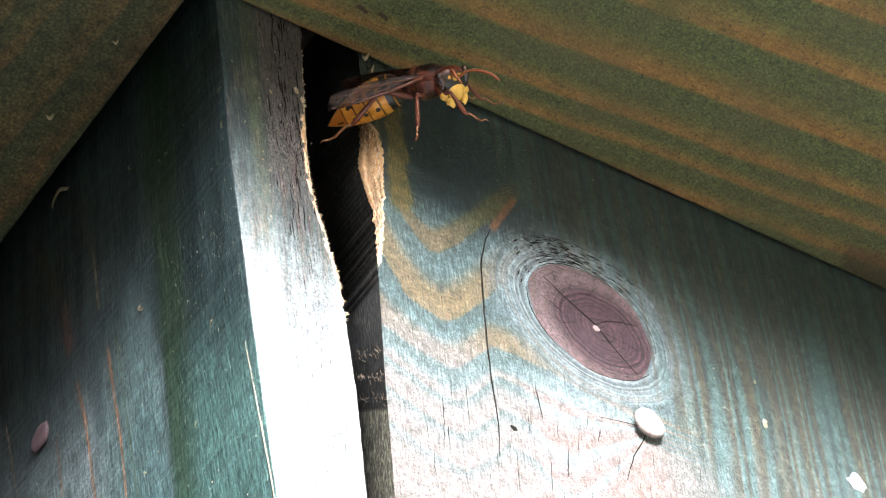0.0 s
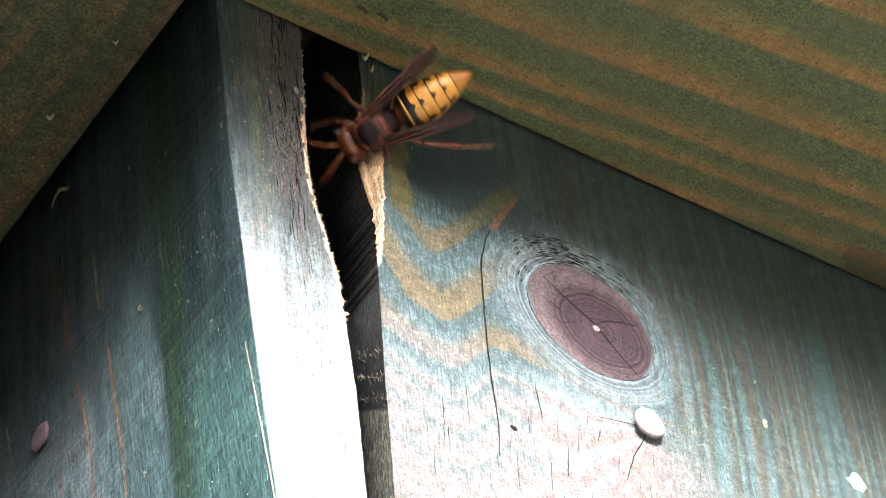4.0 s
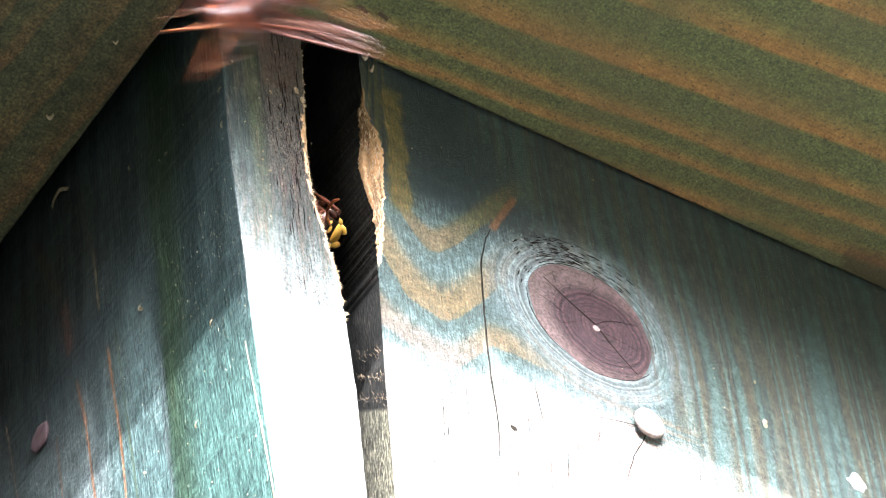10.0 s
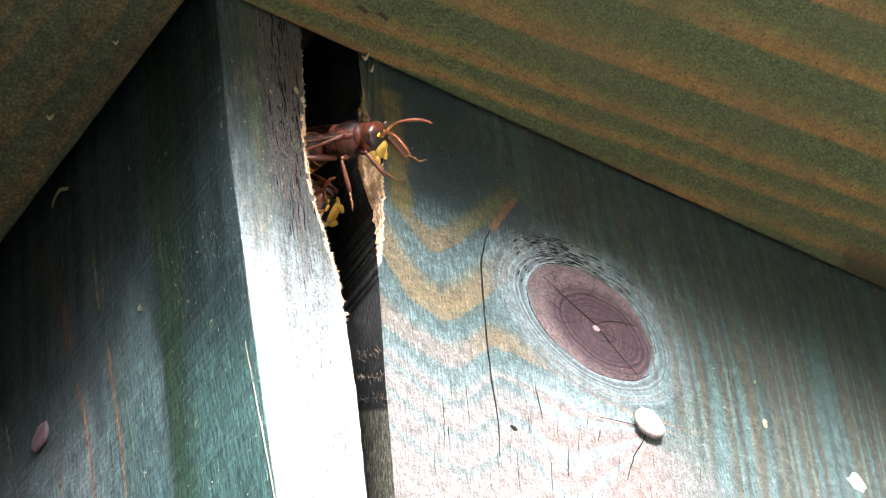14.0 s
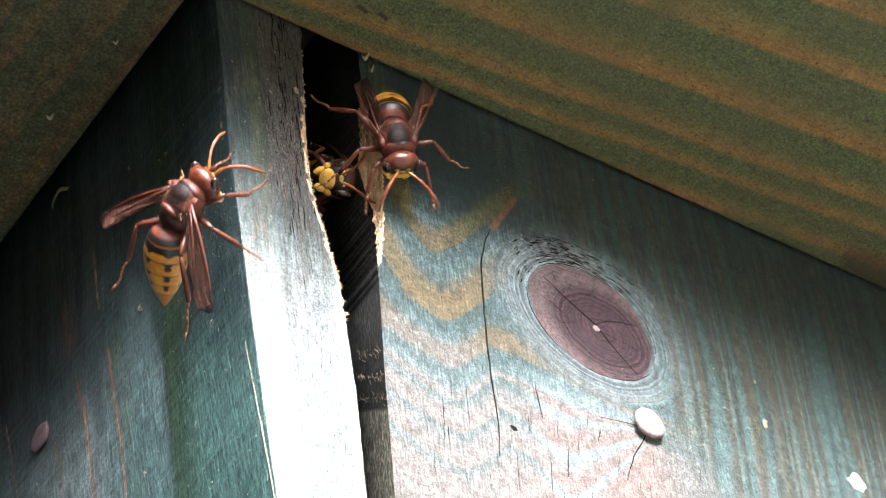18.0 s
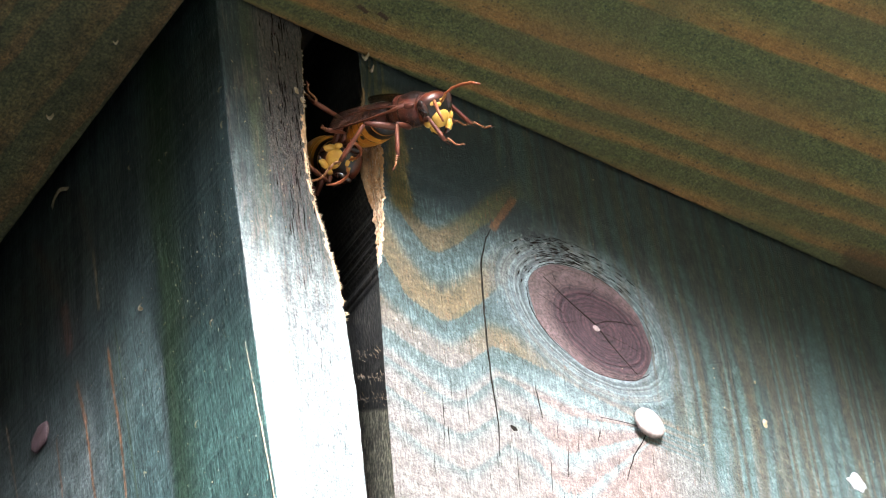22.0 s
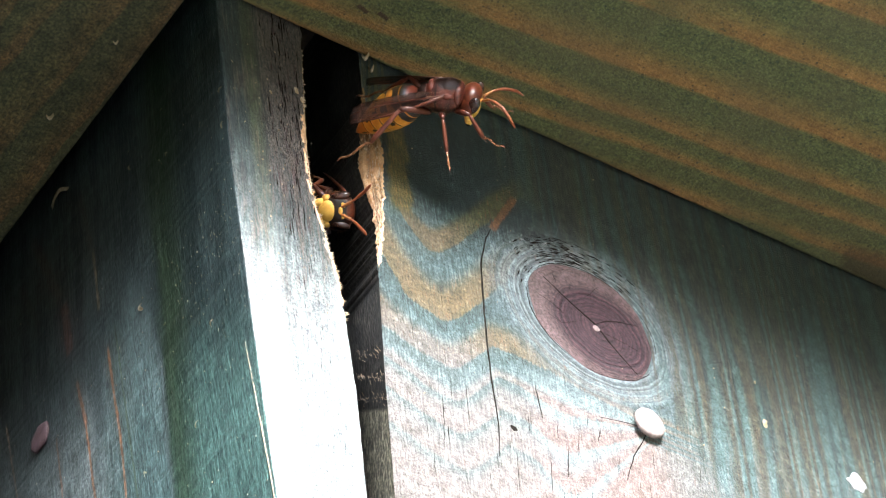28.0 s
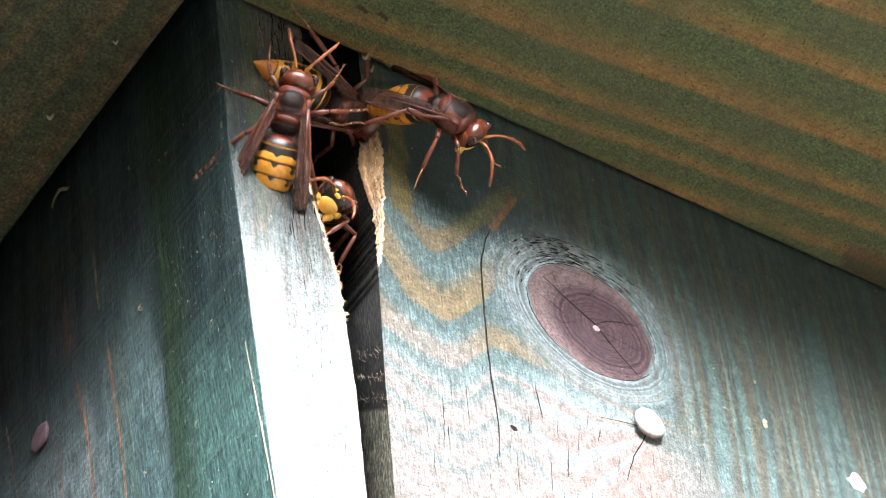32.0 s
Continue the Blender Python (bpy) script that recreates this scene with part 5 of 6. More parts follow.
        arc = [(0.6, 2.7, 0.95), (0.95, 3.2, 1.45), (1.4, 3.8, 2.2), (1.5, 3.95, 2.3), (2.3, 5.0, 2.8), (3.2, 6.4, 2.9), (4.0, 8.0, 2.5 - 0.3 * s), (4.5, 9.6, 1.7 - 0.6 * s)]
        tube(bm, [(s * x * MM, y * MM, z * MM) for x, y, z in arc], [c * MM for c in (0.22, 0.25, 0.27, 0.2, 0.27, 0.3, 0.29, 0.16)], 8)
        for f in bm.faces:
            f.material_index = int(f.calc_center_median().y > 3.85 * MM)
        part("antenna", bm, [M_SCAPE, M_ANT], head, "orange-brown antenna")
        for name, *pts in LEGS:
            part(name + ("_right" if s > 0 else "_left"), leg_mesh(s, pts, 1.15 if name == "hind_leg" else 1.0), [M_FEMUR, M_LEG, M_FOOT], root, at=leg_pose(name, s, 0))
        w = part("wing_right" if s > 0 else "wing_left", wing_mesh(s), M_WING, root, "translucent amber-brown wing", at=wing_pose(s, 10, -9))
        part("vein", vein_mesh(s), M_FEMUR, w)
    root.scale = (1.08, 1.08, 1.08)
    return tagged(root, "large hornet, red-brown with a yellow black-banded abdomen", "hornet", "hornets at the gap")


def leg_pose(name, s, tuck, swing=0, fold=0.0):
    """A leg's turn about its hip: drawn under the body by tuck, swung forward by swing, laid back along the body by fold."""
    i, hip = next((i, leg[1]) for i, leg in enumerate(LEGS) if name.startswith(leg[0]))
    return pose(s * hip[0] * MM, hip[1] * 1.1 * MM, hip[2] * MM, (-150, 0, 0)[i] * fold, s * tuck, s * (swing - (0, 80, 20)[i] * fold))


def key_legs(ob, tucks):
    """Folds and spreads all six legs; each is a little out of step with the next."""
    steps = []
    for t, tuck in tucks:
        laid = float(tuck >= 55)
        if steps and steps[-1][2] != laid:
            steps.append(((steps[-1][0] + t) / 2, 10, 0.5))
        steps.append((t, 0 if laid else tuck, laid))
    for i, leg in enumerate(c for c in ob.children if "leg_" in c.name):
        s = 1 if "right" in leg.name else -1
        walk(leg, [(t, leg_pose(leg.name, s, tuck, 9 * math.sin(2.1 * i + 3.3 * k) * (laid == 0 and tuck < 40), laid)) for k, (t, tuck, laid) in enumerate(steps)])


def key_antennae(ob, tucks):
    """The antennae feel about; a hornet that looks out of the gap holds them up."""
    head = next(c for c in ob.children if c.name.startswith("head"))
    for a in [c for c in head.children if c.name.startswith("antenna")]:
        s = 1 if a.data.vertices[0].co.x > 0 else -1
        joint = Matrix.Translation((s * 0.6 * MM, 2.7 * MM, 0.95 * MM))
        rows = []
        for k, (t, tuck) in enumerate(tucks):
            up = (50 if tuck >= 55 else 0) + 12 * math.sin(2.3 * k + 1.1 * s)
            rows.append((t, joint @ pose(0, 0, 0, up, 0, 8 * math.sin(1.7 * k + s)) @ joint.inverted()))
        walk(a, rows)


def wing_pose(s, out, up):
    """A wing's turn on the thorax: out from the body's line and up from the back."""
    return pose(s * 0.0026, 0.0042, 0.0019, 0, 0, s * out) @ pose(0, 0, 0, -up) @ pose(0, 0, 0, 0, s * (58 if out < 40 else 12))


HORNETS = [hornet()]
HORNETS += [copy_thing(HORNETS[0], Matrix.Identity(4)) for _ in range(7)]
# when each of them flies or beats its wings
FLIGHTS = [[(1.2, 1.4), (22.3, 22.5)], [(2.9, 5.45), (8.35, 14.45)], [(0.0, 1.35), (29.95, 30.1)],
           [(16.0, 18.3)], [(21.0, 22.35)], [(21.0, 22.45)], [(28.3, 30.45), (30.85, 31.25)], [(30.0, 31.65)]]


STEPS = [0.0, 0.7, 1.3, 1.4, 1.9, 2.6, 3.4, 4.0, 4.5]
TUCKS = [[(t, 0) for t in STEPS] + [(10.5, 60), (13.15, 60), (13.4, 12), (14.3, 10), (16.5, 0), (17.3, 3), (17.5, 0), (17.9, 2), (18.2, 0), (18.5, 2), (18.9, 0), (20.2, 0), (21.2, 0), (21.5, 4), (22.0, 0), (22.4, 0), (22.8, 0), (24.0, 0), (27.0, 1), (29.0, 0), (30.0, 0), (31.3, 0), (32.0, 2)],
         [(0.0, 62), (2.6, 60), (2.95, 5), (3.1, 0), (3.4, 20), (5.3, 15), (5.5, 0), (5.6, 0), (5.7, 2), (5.9, 0), (6.15, 35), (7.2, 35), (7.5, 8), (7.9, 0), (8.2, 4), (8.5, 18), (14.3, 18), (14.5, 0), (15.0, 5), (16.5, 40), (32.0, 40)],
         [(0.0, 20), (1.3, 12), (1.5, 0), (1.7, 3), (1.9, 0), (2.3, 30), (6.0, 64), (21.6, 62), (22.0, 25), (22.4, 30), (22.7, 64), (28.4, 62), (28.9, 30), (29.2, 5), (29.5, 0), (29.8, 2), (30.1, 0), (30.6, 2), (31.1, 0), (31.4, 4), (31.7, 22), (32.0, 20)],
         [(0.0, 15), (17.4, 18), (18.0, 8), (18.3, 3), (18.5, 0), (18.8, 2), (19.1, 0), (19.5, 30), (32.0, 40)],
         [(0.0, 15), (22.2, 15), (22.4, 0), (22.6, 2), (22.9, 0), (23.2, 3), (23.5, 0), (23.8, 5), (24.1, 30), (32.0, 40)],
         [(0.0, 15), (22.3, 15), (22.5, 0), (22.7, 2), (23.0, 0), (23.3, 3), (23.6, 25), (32.0, 40)],
         [(0.0, 15), (29.8, 15), (30.0, 5), (30.3, 10), (30.6, 5), (30.9, 8), (31.1, 0), (31.4, 2), (31.7, 0), (32.0, 4)],
         [(0.0, 15), (31.5, 15), (31.7, 0), (32.0, 2)]]


def between(rows, t):
    """The values of rows (t, a, b) at a time."""
    for (t0, *a), (t1, *b) in zip(rows, rows[1:]):
        if t0 <= t <= t1:
            return [p + (q - p) * (t - t0) / (t1 - t0) for p, q in zip(a, b)]
    return rows[-1][1:]


def key_wings(ob, flights, bends):
    """Folded at rest along the abdomen, as it bends; spread and beating in flight."""
    for w in [c for c in ob.children if c.name.startswith("wing")]:
        s = 1 if "right" in w.name else -1
        rows = []

        def fold(t, out, up):
            down, side = between(bends, t)
            rows.append((t, wing_pose(s, out + s * 0.9 * side, up - 0.6 * (down - 10))))

        fold(0.0, 13, -5)
        for a, b in flights:
            if a > 0.15:
                fold(a - 0.1, 13, -5)
            t, k = a, 0
            while t < b:
                rows.append((t, wing_pose(s, 50, 34 if k % 2 else -20)))
                t, k = t + 1 / 15, k + 1
            fold(b + 0.1, 12, -5)
        for t, *_ in bends:
            if all(not a - 0.12 < t < b + 0.12 for a, b in flights):
                fold(t, 13, -5)
        rows.sort(key=lambda r: r[0])
        fold(32.0, 13, -5)
        walk(w, [r for i, r in enumerate(rows) if i == 0 or r[0] - rows[i - 1][0] > 0.02])


def key_head(ob, turns):
    for c in ob.children:
        if c.name.startswith("head"):
            walk(c, [(t, Matrix.Translation(NECK) @ pose(0, 0, 0, pitch, 0, yaw)) for t, pitch, yaw in turns])


def key_abdomen(ob, bends):
    for c in ob.children:
        if c.name.startswith("abdomen"):
            walk(c, [(t, pose(0, 0, 0, down, 0, side)) for t, down, side in bends])


# how each one bends its abdomen: down and to its right
BENDS = [[(0.0, 10, 0), (32.0, 10, 0)] for _ in HORNETS]
BENDS[0] = [(0.0, 19, 15), (1.1, 19, 3), (1.4, 8, 0), (2.0, 19, 9), (3.5, 16, 6), (4.2, 8, 0), (13.0, 10, 0), (14.5, 16, 0), (17.1, 31, -24), (18.0, 34, -12), (19.0, 34, -12), (20.0, 31, -9), (21.0, 34, -15), (22.0, 16, -24), (23.0, 1, 30), (24.0, -5, 24), (25.0, 7, 24), (28.0, 34, -12), (29.0, 37, 3), (30.1, 37, 0), (31.2, 43, 3), (32.0, 46, -9)]
BENDS[1] = [(0.0, 10, 0), (7.4, 10, 0), (7.8, 34, 0), (8.2, 30, 0), (8.6, 10, 0), (32.0, 10, 0)]
BENDS[3] = [(0.0, 10, 0), (17.6, 12, 0), (17.9, 44, 0), (18.2, 44, 0), (18.5, 10, 4), (18.8, 10, 14), (19.0, 12, 24), (19.2, 10, 20), (19.5, 10, 6), (32.0, 10, 0)]
BENDS[6] = [(0.0, 10, 0), (29.8, 20, 0), (30.0, 46, 0), (30.3, 40, 0), (30.7, 20, 0), (30.9, 44, 0), (31.1, 50, 0), (31.4, 24, 0), (31.7, 10, 0), (32.0, 10, 0)]


# how the one at the gap's mouth turns its head: up, and to its left
TURNS = [(0.0, -4, -38), (1.1, -4, -38), (1.4, -28, 0), (2.0, -8, -12), (3.5, -8, -12), (4.0, -28, 0), (13.3, -22, 0), (14.0, -20, -8), (16.5, -28, 0), (21.2, -28, 0), (22.0, -8, -32), (22.4, -28, 0), (32.0, -28, 0)]


def motions():
    # the added bough turns aside and lets the sun through
    walk(SUN_BLOCKER, [(t, pose(*HUB, 0, 0, turn)) for t, turn in ((0.0, 0), (3.0, 1.0), (6.5, 0), (6.7, 4), (6.95, 22), (8.5, 25), (10.0, 23), (10.75, 21), (11.2, 4), (11.5, 0), (14.0, -1), (20.0, 1), (26.0, 0), (32.0, 0.5))])
    walk(HORNETS[0], [
        (0.00, pose(0.0320, -0.0090, 2.3035, -33, 58, -167)),
        (0.60, pose(0.0314, -0.0090, 2.3031, -33, 58, -167)),
        (1.10, pose(0.0301, -0.0090, 2.3018, -33, 58, -167)),
        (1.20, pose(0.0255, -0.0080, 2.2978, -32, 76, -167)),
        (1.30, pose(0.0239, -0.0120, 2.2938, -109, 41, 139)),
        (1.34, pose(0.0254, -0.0140, 2.2895, -139, -9, 151)),
        (1.40, pose(0.0313, -0.0090, 2.2884, -155, -34, -169)),
        (1.50, pose(0.0340, -0.0070, 2.2917, -144, -23, 169)),
        (1.60, pose(0.0359, -0.0060, 2.2929, -140, -12, 155)),
        (1.80, pose(0.0342, -0.0095, 2.2929, -81, 23, 172)),
        (2.00, pose(0.0342, -0.0095, 2.2929, -81, 23, 172)),
        (2.30, pose(0.0342, -0.0095, 2.2929, -81, 23, 172)),
        (3.50, pose(0.0330, -0.0110, 2.2906, -81, 23, 172)),
        (3.80, pose(0.0318, -0.0060, 2.2969, -133, 8, 147)),
        (3.90, pose(0.0315, -0.0060, 2.2972, -145, -19, 169)),
        (4.00, pose(0.0307, -0.0060, 2.2962, -172, -38, -157)),
        (4.30, pose(0.0270, -0.0020, 2.2958, 123, -36, -94)),
        (4.70, pose(0.0342, 0.0140, 2.3164, 103, -36, -94)),
        (4.95, pose(0.0465, 0.0420, 2.2812, 86, 0, -42)),
        (5.20, pose(0.0586, 0.1400, 2.2480, 105, 34, 11)),
        (10.70, pose(0.0586, 0.1400, 2.2480, 105, 34, 11)),
        (10.85, pose(0.0390, 0.0438, 2.2721, -121, 80, 113)),
        (11.00, pose(0.0205, 0.0175, 2.2956, -95, 43, 92)),
        (11.20, pose(0.0196, 0.0135, 2.2909, -95, 43, 92)),
        (13.10, pose(0.0196, 0.0135, 2.2913, -95, 43, 92)),
        (13.25, pose(0.0183, 0.0040, 2.2913, -74, 58, 139)),
        (13.40, pose(0.0197, 0.0010, 2.2916, -30, 62, -179)),
        (13.60, pose(0.0200, 0.0000, 2.2895, -32, 61, -177)),
        (14.10, pose(0.0199, 0.0000, 2.2892, -32, 58, -172)),
        (14.20, pose(0.0208, -0.0010, 2.2882, -34, 63, -173)),
        (14.50, pose(0.0223, 0.0000, 2.2904, -38, 63, -176)),
        (15.50, pose(0.0229, -0.0040, 2.2908, -56, 64, 179)),
        (16.50, pose(0.0268, -0.0080, 2.2883, -69, 59, 176)),
        (17.10, pose(0.0261, -0.0080, 2.2879, -69, 59, 176)),
        (17.30, pose(0.0221, -0.0080, 2.2882, -91, 58, 155)),
        (17.40, pose(0.0226, -0.0100, 2.2873, -106, 19, 139)),
        (17.50, pose(0.0242, -0.0100, 2.2866, -101, -7, 148)),
        (17.80, pose(0.0243, -0.0100, 2.2872, -101, -6, 152)),
        (18.00, pose(0.0276, -0.0090, 2.2901, -101, 7, 152)),
        (18.20, pose(0.0278, -0.0090, 2.2902, -100, 13, 148)),
        (18.40, pose(0.0273, -0.0090, 2.2864, -106, -14, 158)),
        (18.60, pose(0.0260, -0.0090, 2.2864, -105, -10, 153)),
        (18.80, pose(0.0312, -0.0080, 2.2869, -105, 48, 160)),
        (19.00, pose(0.0312, -0.0110, 2.2831, -84, 50, 177)),
        (19.30, pose(0.0318, -0.0110, 2.2832, -85, 50, 177)),
        (20.00, pose(0.0341, -0.0110, 2.2843, -86, 46, 177)),
        (21.00, pose(0.0345, -0.0110, 2.2868, -89, 54, 176)),
        (21.20, pose(0.0326, -0.0110, 2.2882, -84, 57, 177)),
        (21.40, pose(0.0327, -0.0090, 2.2925, -48, 55, -174)),
        (21.60, pose(0.0308, -0.0090, 2.2935, -35, 54, -177)),
        (22.00, pose(0.0268, -0.0105, 2.2903, -34, 53, -178)),
        (22.10, pose(0.0276, -0.0090, 2.2906, -46, 62, 169)),
        (22.20, pose(0.0271, -0.0090, 2.2938, -40, 68, -169)),
        (22.30, pose(0.0278, -0.0100, 2.2922, -87, 67, 156)),
        (22.40, pose(0.0247, -0.0100, 2.2877, -108, 61, 137)),
        (22.50, pose(0.0257, -0.0100, 2.2851, -120, 48, 133)),
        (22.60, pose(0.0291, -0.0090, 2.2882, -114, 60, 139)),
        (22.80, pose(0.0334, -0.0090, 2.2963, -82, 73, 170)),
        (23.00, pose(0.0340, -0.0090, 2.2978, 85, 78, -16)),
        (23.30, pose(0.0354, -0.0090, 2.2994, 163, 79, 39)),
        (24.00, pose(0.0353, -0.0090, 2.2985, 140, 66, 22)),
        (25.00, pose(0.0338, -0.0090, 2.3001, 86, 69, -24)),
        (28.00, pose(0.0315, -0.0135, 2.2951, -52, 74, -178)),
        (28.80, pose(0.0310, -0.0135, 2.2954, -49, 68, -169)),
        (29.00, pose(0.0323, -0.0105, 2.3001, -44, 62, -159)),
        (29.30, pose(0.0339, -0.0090, 2.3028, -59, 61, -168)),
        (30.10, pose(0.0316, -0.0135, 2.2953, -70, 46, 178)),
        (30.30, pose(0.0317, -0.0135, 2.2952, -73, 46, 174)),
        (31.20, pose(0.0318, -0.0135, 2.2949, -80, 54, 175)),
        (31.40, pose(0.0321, -0.0135, 2.2948, -83, 54, 172)),
        (31.60, pose(0.0328, -0.0135, 2.2951, -88, 54, 165)),
        (32.00, pose(0.0339, -0.0135, 2.2945, -96, 58, 166)),
    ])
    walk(HORNETS[1], [
        (0.00, pose(0.0247, 0.0274, 2.3072, -87, 41, 101)),
        (0.30, pose(0.0185, 0.0134, 2.2872, -87, 41, 101)),
        (0.90, pose(0.0185, 0.0164, 2.2921, -87, 41, 101)),
        (1.30, pose(0.0203, 0.0134, 2.2920, -87, 41, 101)),
        (2.30, pose(0.0216, 0.0164, 2.2953, -87, 41, 101)),
        (2.60, pose(0.0198, 0.0124, 2.2971, -87, 41, 101)),
        (2.80, pose(0.0223, 0.0043, 2.2986, -64, 8, 132)),
        (2.90, pose(0.0173, -0.0020, 2.2847, -92, -12, 155)),
        (3.00, pose(0.0153, -0.0060, 2.2762, -84, -25, 173)),
        (3.10, pose(0.0120, -0.0090, 2.2667, -119, -34, -169)),
        (3.20, pose(0.0043, -0.0140, 2.2542, -150, -39, -151)),
        (3.30, pose(-0.0446, -0.0600, 2.1726, -149, -40, -145)),
        (3.43, pose(-0.1444, -0.1600, 1.9913, -149, -40, -145)),
        (3.55, pose(-0.2316, -0.2600, 1.8323, -149, -40, -145)),
        (3.70, pose(-0.2452, -0.2600, 1.8145, -152, -38, -157)),
        (4.00, pose(-0.2407, -0.2600, 1.8055, 156, -34, -81)),
        (4.30, pose(-0.2383, -0.2600, 1.7970, 139, 5, -33)),
        (5.25, pose(-0.1458, -0.1800, 1.9164, 139, 4, -35)),
        (5.32, pose(-0.1050, -0.1300, 2.0062, 139, 4, -35)),
        (5.40, pose(-0.0332, -0.0500, 2.1626, 139, 4, -35)),
        (5.50, pose(0.0073, -0.0080, 2.2593, 139, 3, -35)),
        (5.60, pose(0.0088, -0.0070, 2.2659, 139, 5, -33)),
        (5.70, pose(0.0127, -0.0060, 2.2758, 135, 12, -25)),
        (5.80, pose(0.0145, -0.0050, 2.2821, 129, 16, -21)),
        (6.00, pose(0.0287, 0.0090, 2.3137, 78, 30, 3)),
        (6.20, pose(0.0305, 0.0140, 2.3168, 76, 18, -17)),
        (6.40, pose(0.0388, 0.0260, 2.3323, 90, 24, -9)),
        (6.60, pose(0.0586, 0.1400, 2.2480, 105, 34, 11)),
        (6.72, pose(0.0430, 0.0469, 2.2844, 177, 52, 32)),
        (6.85, pose(0.0299, 0.0238, 2.3231, -103, 41, 61)),
        (7.00, pose(0.0298, 0.0198, 2.3193, -103, 41, 61)),
        (7.20, pose(0.0274, 0.0135, 2.3123, -98, 41, 61)),
        (7.35, pose(0.0209, 0.0020, 2.2965, -86, 65, 116)),
        (7.50, pose(0.0196, -0.0010, 2.2937, -49, 71, 162)),
        (7.80, pose(0.0266, 0.0000, 2.2964, -68, 49, 164)),
        (8.00, pose(0.0288, 0.0000, 2.2977, -71, 44, 164)),
        (8.20, pose(0.0277, -0.0050, 2.2917, -98, 38, 149)),
        (8.40, pose(0.0251, -0.0120, 2.2776, -119, 17, 129)),
        (8.50, pose(0.0152, -0.0300, 2.2558, -114, 0, 141)),
        (8.55, pose(0.0168, -0.0500, 2.2454, -94, 52, 136)),
        (8.60, pose(0.0201, -0.0700, 2.2353, 58, 73, -89)),
        (8.70, pose(0.0463, -0.1400, 2.2218, 58, 73, -89)),
        (8.95, pose(0.0176, -0.1700, 2.1905, -110, 44, 135)),
        (9.20, pose(-0.0087, -0.2000, 2.1590, -140, -12, 155)),
        (9.70, pose(-0.1201, -0.2000, 2.1065, -145, -24, 171)),
        (9.90, pose(-0.1030, -0.1100, 2.1681, -145, -24, 171)),
        (10.00, pose(-0.0467, -0.0800, 2.2025, -152, -38, -157)),
        (10.10, pose(-0.0251, -0.1100, 2.2146, 165, -39, -106)),
        (10.20, pose(-0.0470, -0.1200, 2.2260, 165, -39, -106)),
        (10.30, pose(-0.0767, -0.0900, 2.1852, 165, -39, -106)),
        (10.40, pose(-0.0079, -0.0500, 2.2354, -162, -38, -157)),
        (10.50, pose(-0.0499, -0.0700, 2.2099, -178, -41, -132)),
        (10.60, pose(-0.0390, -0.0700, 2.2176, 158, -36, -94)),
        (10.70, pose(-0.0396, -0.0700, 2.2102, 158, -36, -94)),
        (10.80, pose(-0.0641, -0.0800, 2.1670, 154, -34, -88)),
        (10.90, pose(-0.1278, -0.1200, 2.0596, 154, -34, -88)),
        (11.00, pose(-0.2046, -0.2000, 1.9139, 154, -34, -88)),
        (11.20, pose(-0.2362, -0.2200, 1.8710, 149, -29, -78)),
        (11.80, pose(-0.2477, -0.2200, 2.0040, 147, -26, -73)),
        (12.80, pose(-0.0212, -0.2200, 2.1881, 147, -26, -73)),
        (13.90, pose(0.0392, -0.1800, 2.1825, 154, -34, -88)),
        (14.20, pose(0.0237, -0.1400, 2.1882, 158, -36, -94)),
        (14.30, pose(0.0217, -0.0800, 2.2378, -178, -41, -132)),
        (14.38, pose(0.0160, -0.0350, 2.2632, 165, -39, -106)),
        (14.42, pose(0.0151, -0.0250, 2.2677, 143, -21, -64)),
        (14.50, pose(0.0159, -0.0080, 2.2800, 131, 1, -38)),
        (14.80, pose(0.0179, -0.0040, 2.2876, 104, 9, -29)),
        (15.50, pose(0.0232, 0.0040, 2.3008, 89, 9, -29)),
        (16.50, pose(0.0264, 0.0090, 2.3086, 84, 9, -29)),
        (16.80, pose(0.0378, 0.0240, 2.3302, 84, 9, -29)),
        (17.20, pose(0.0786, 0.1400, 2.2480, 105, 34, 11)),
        (32.00, pose(0.0786, 0.1400, 2.2480, 105, 34, 11)),
    ])
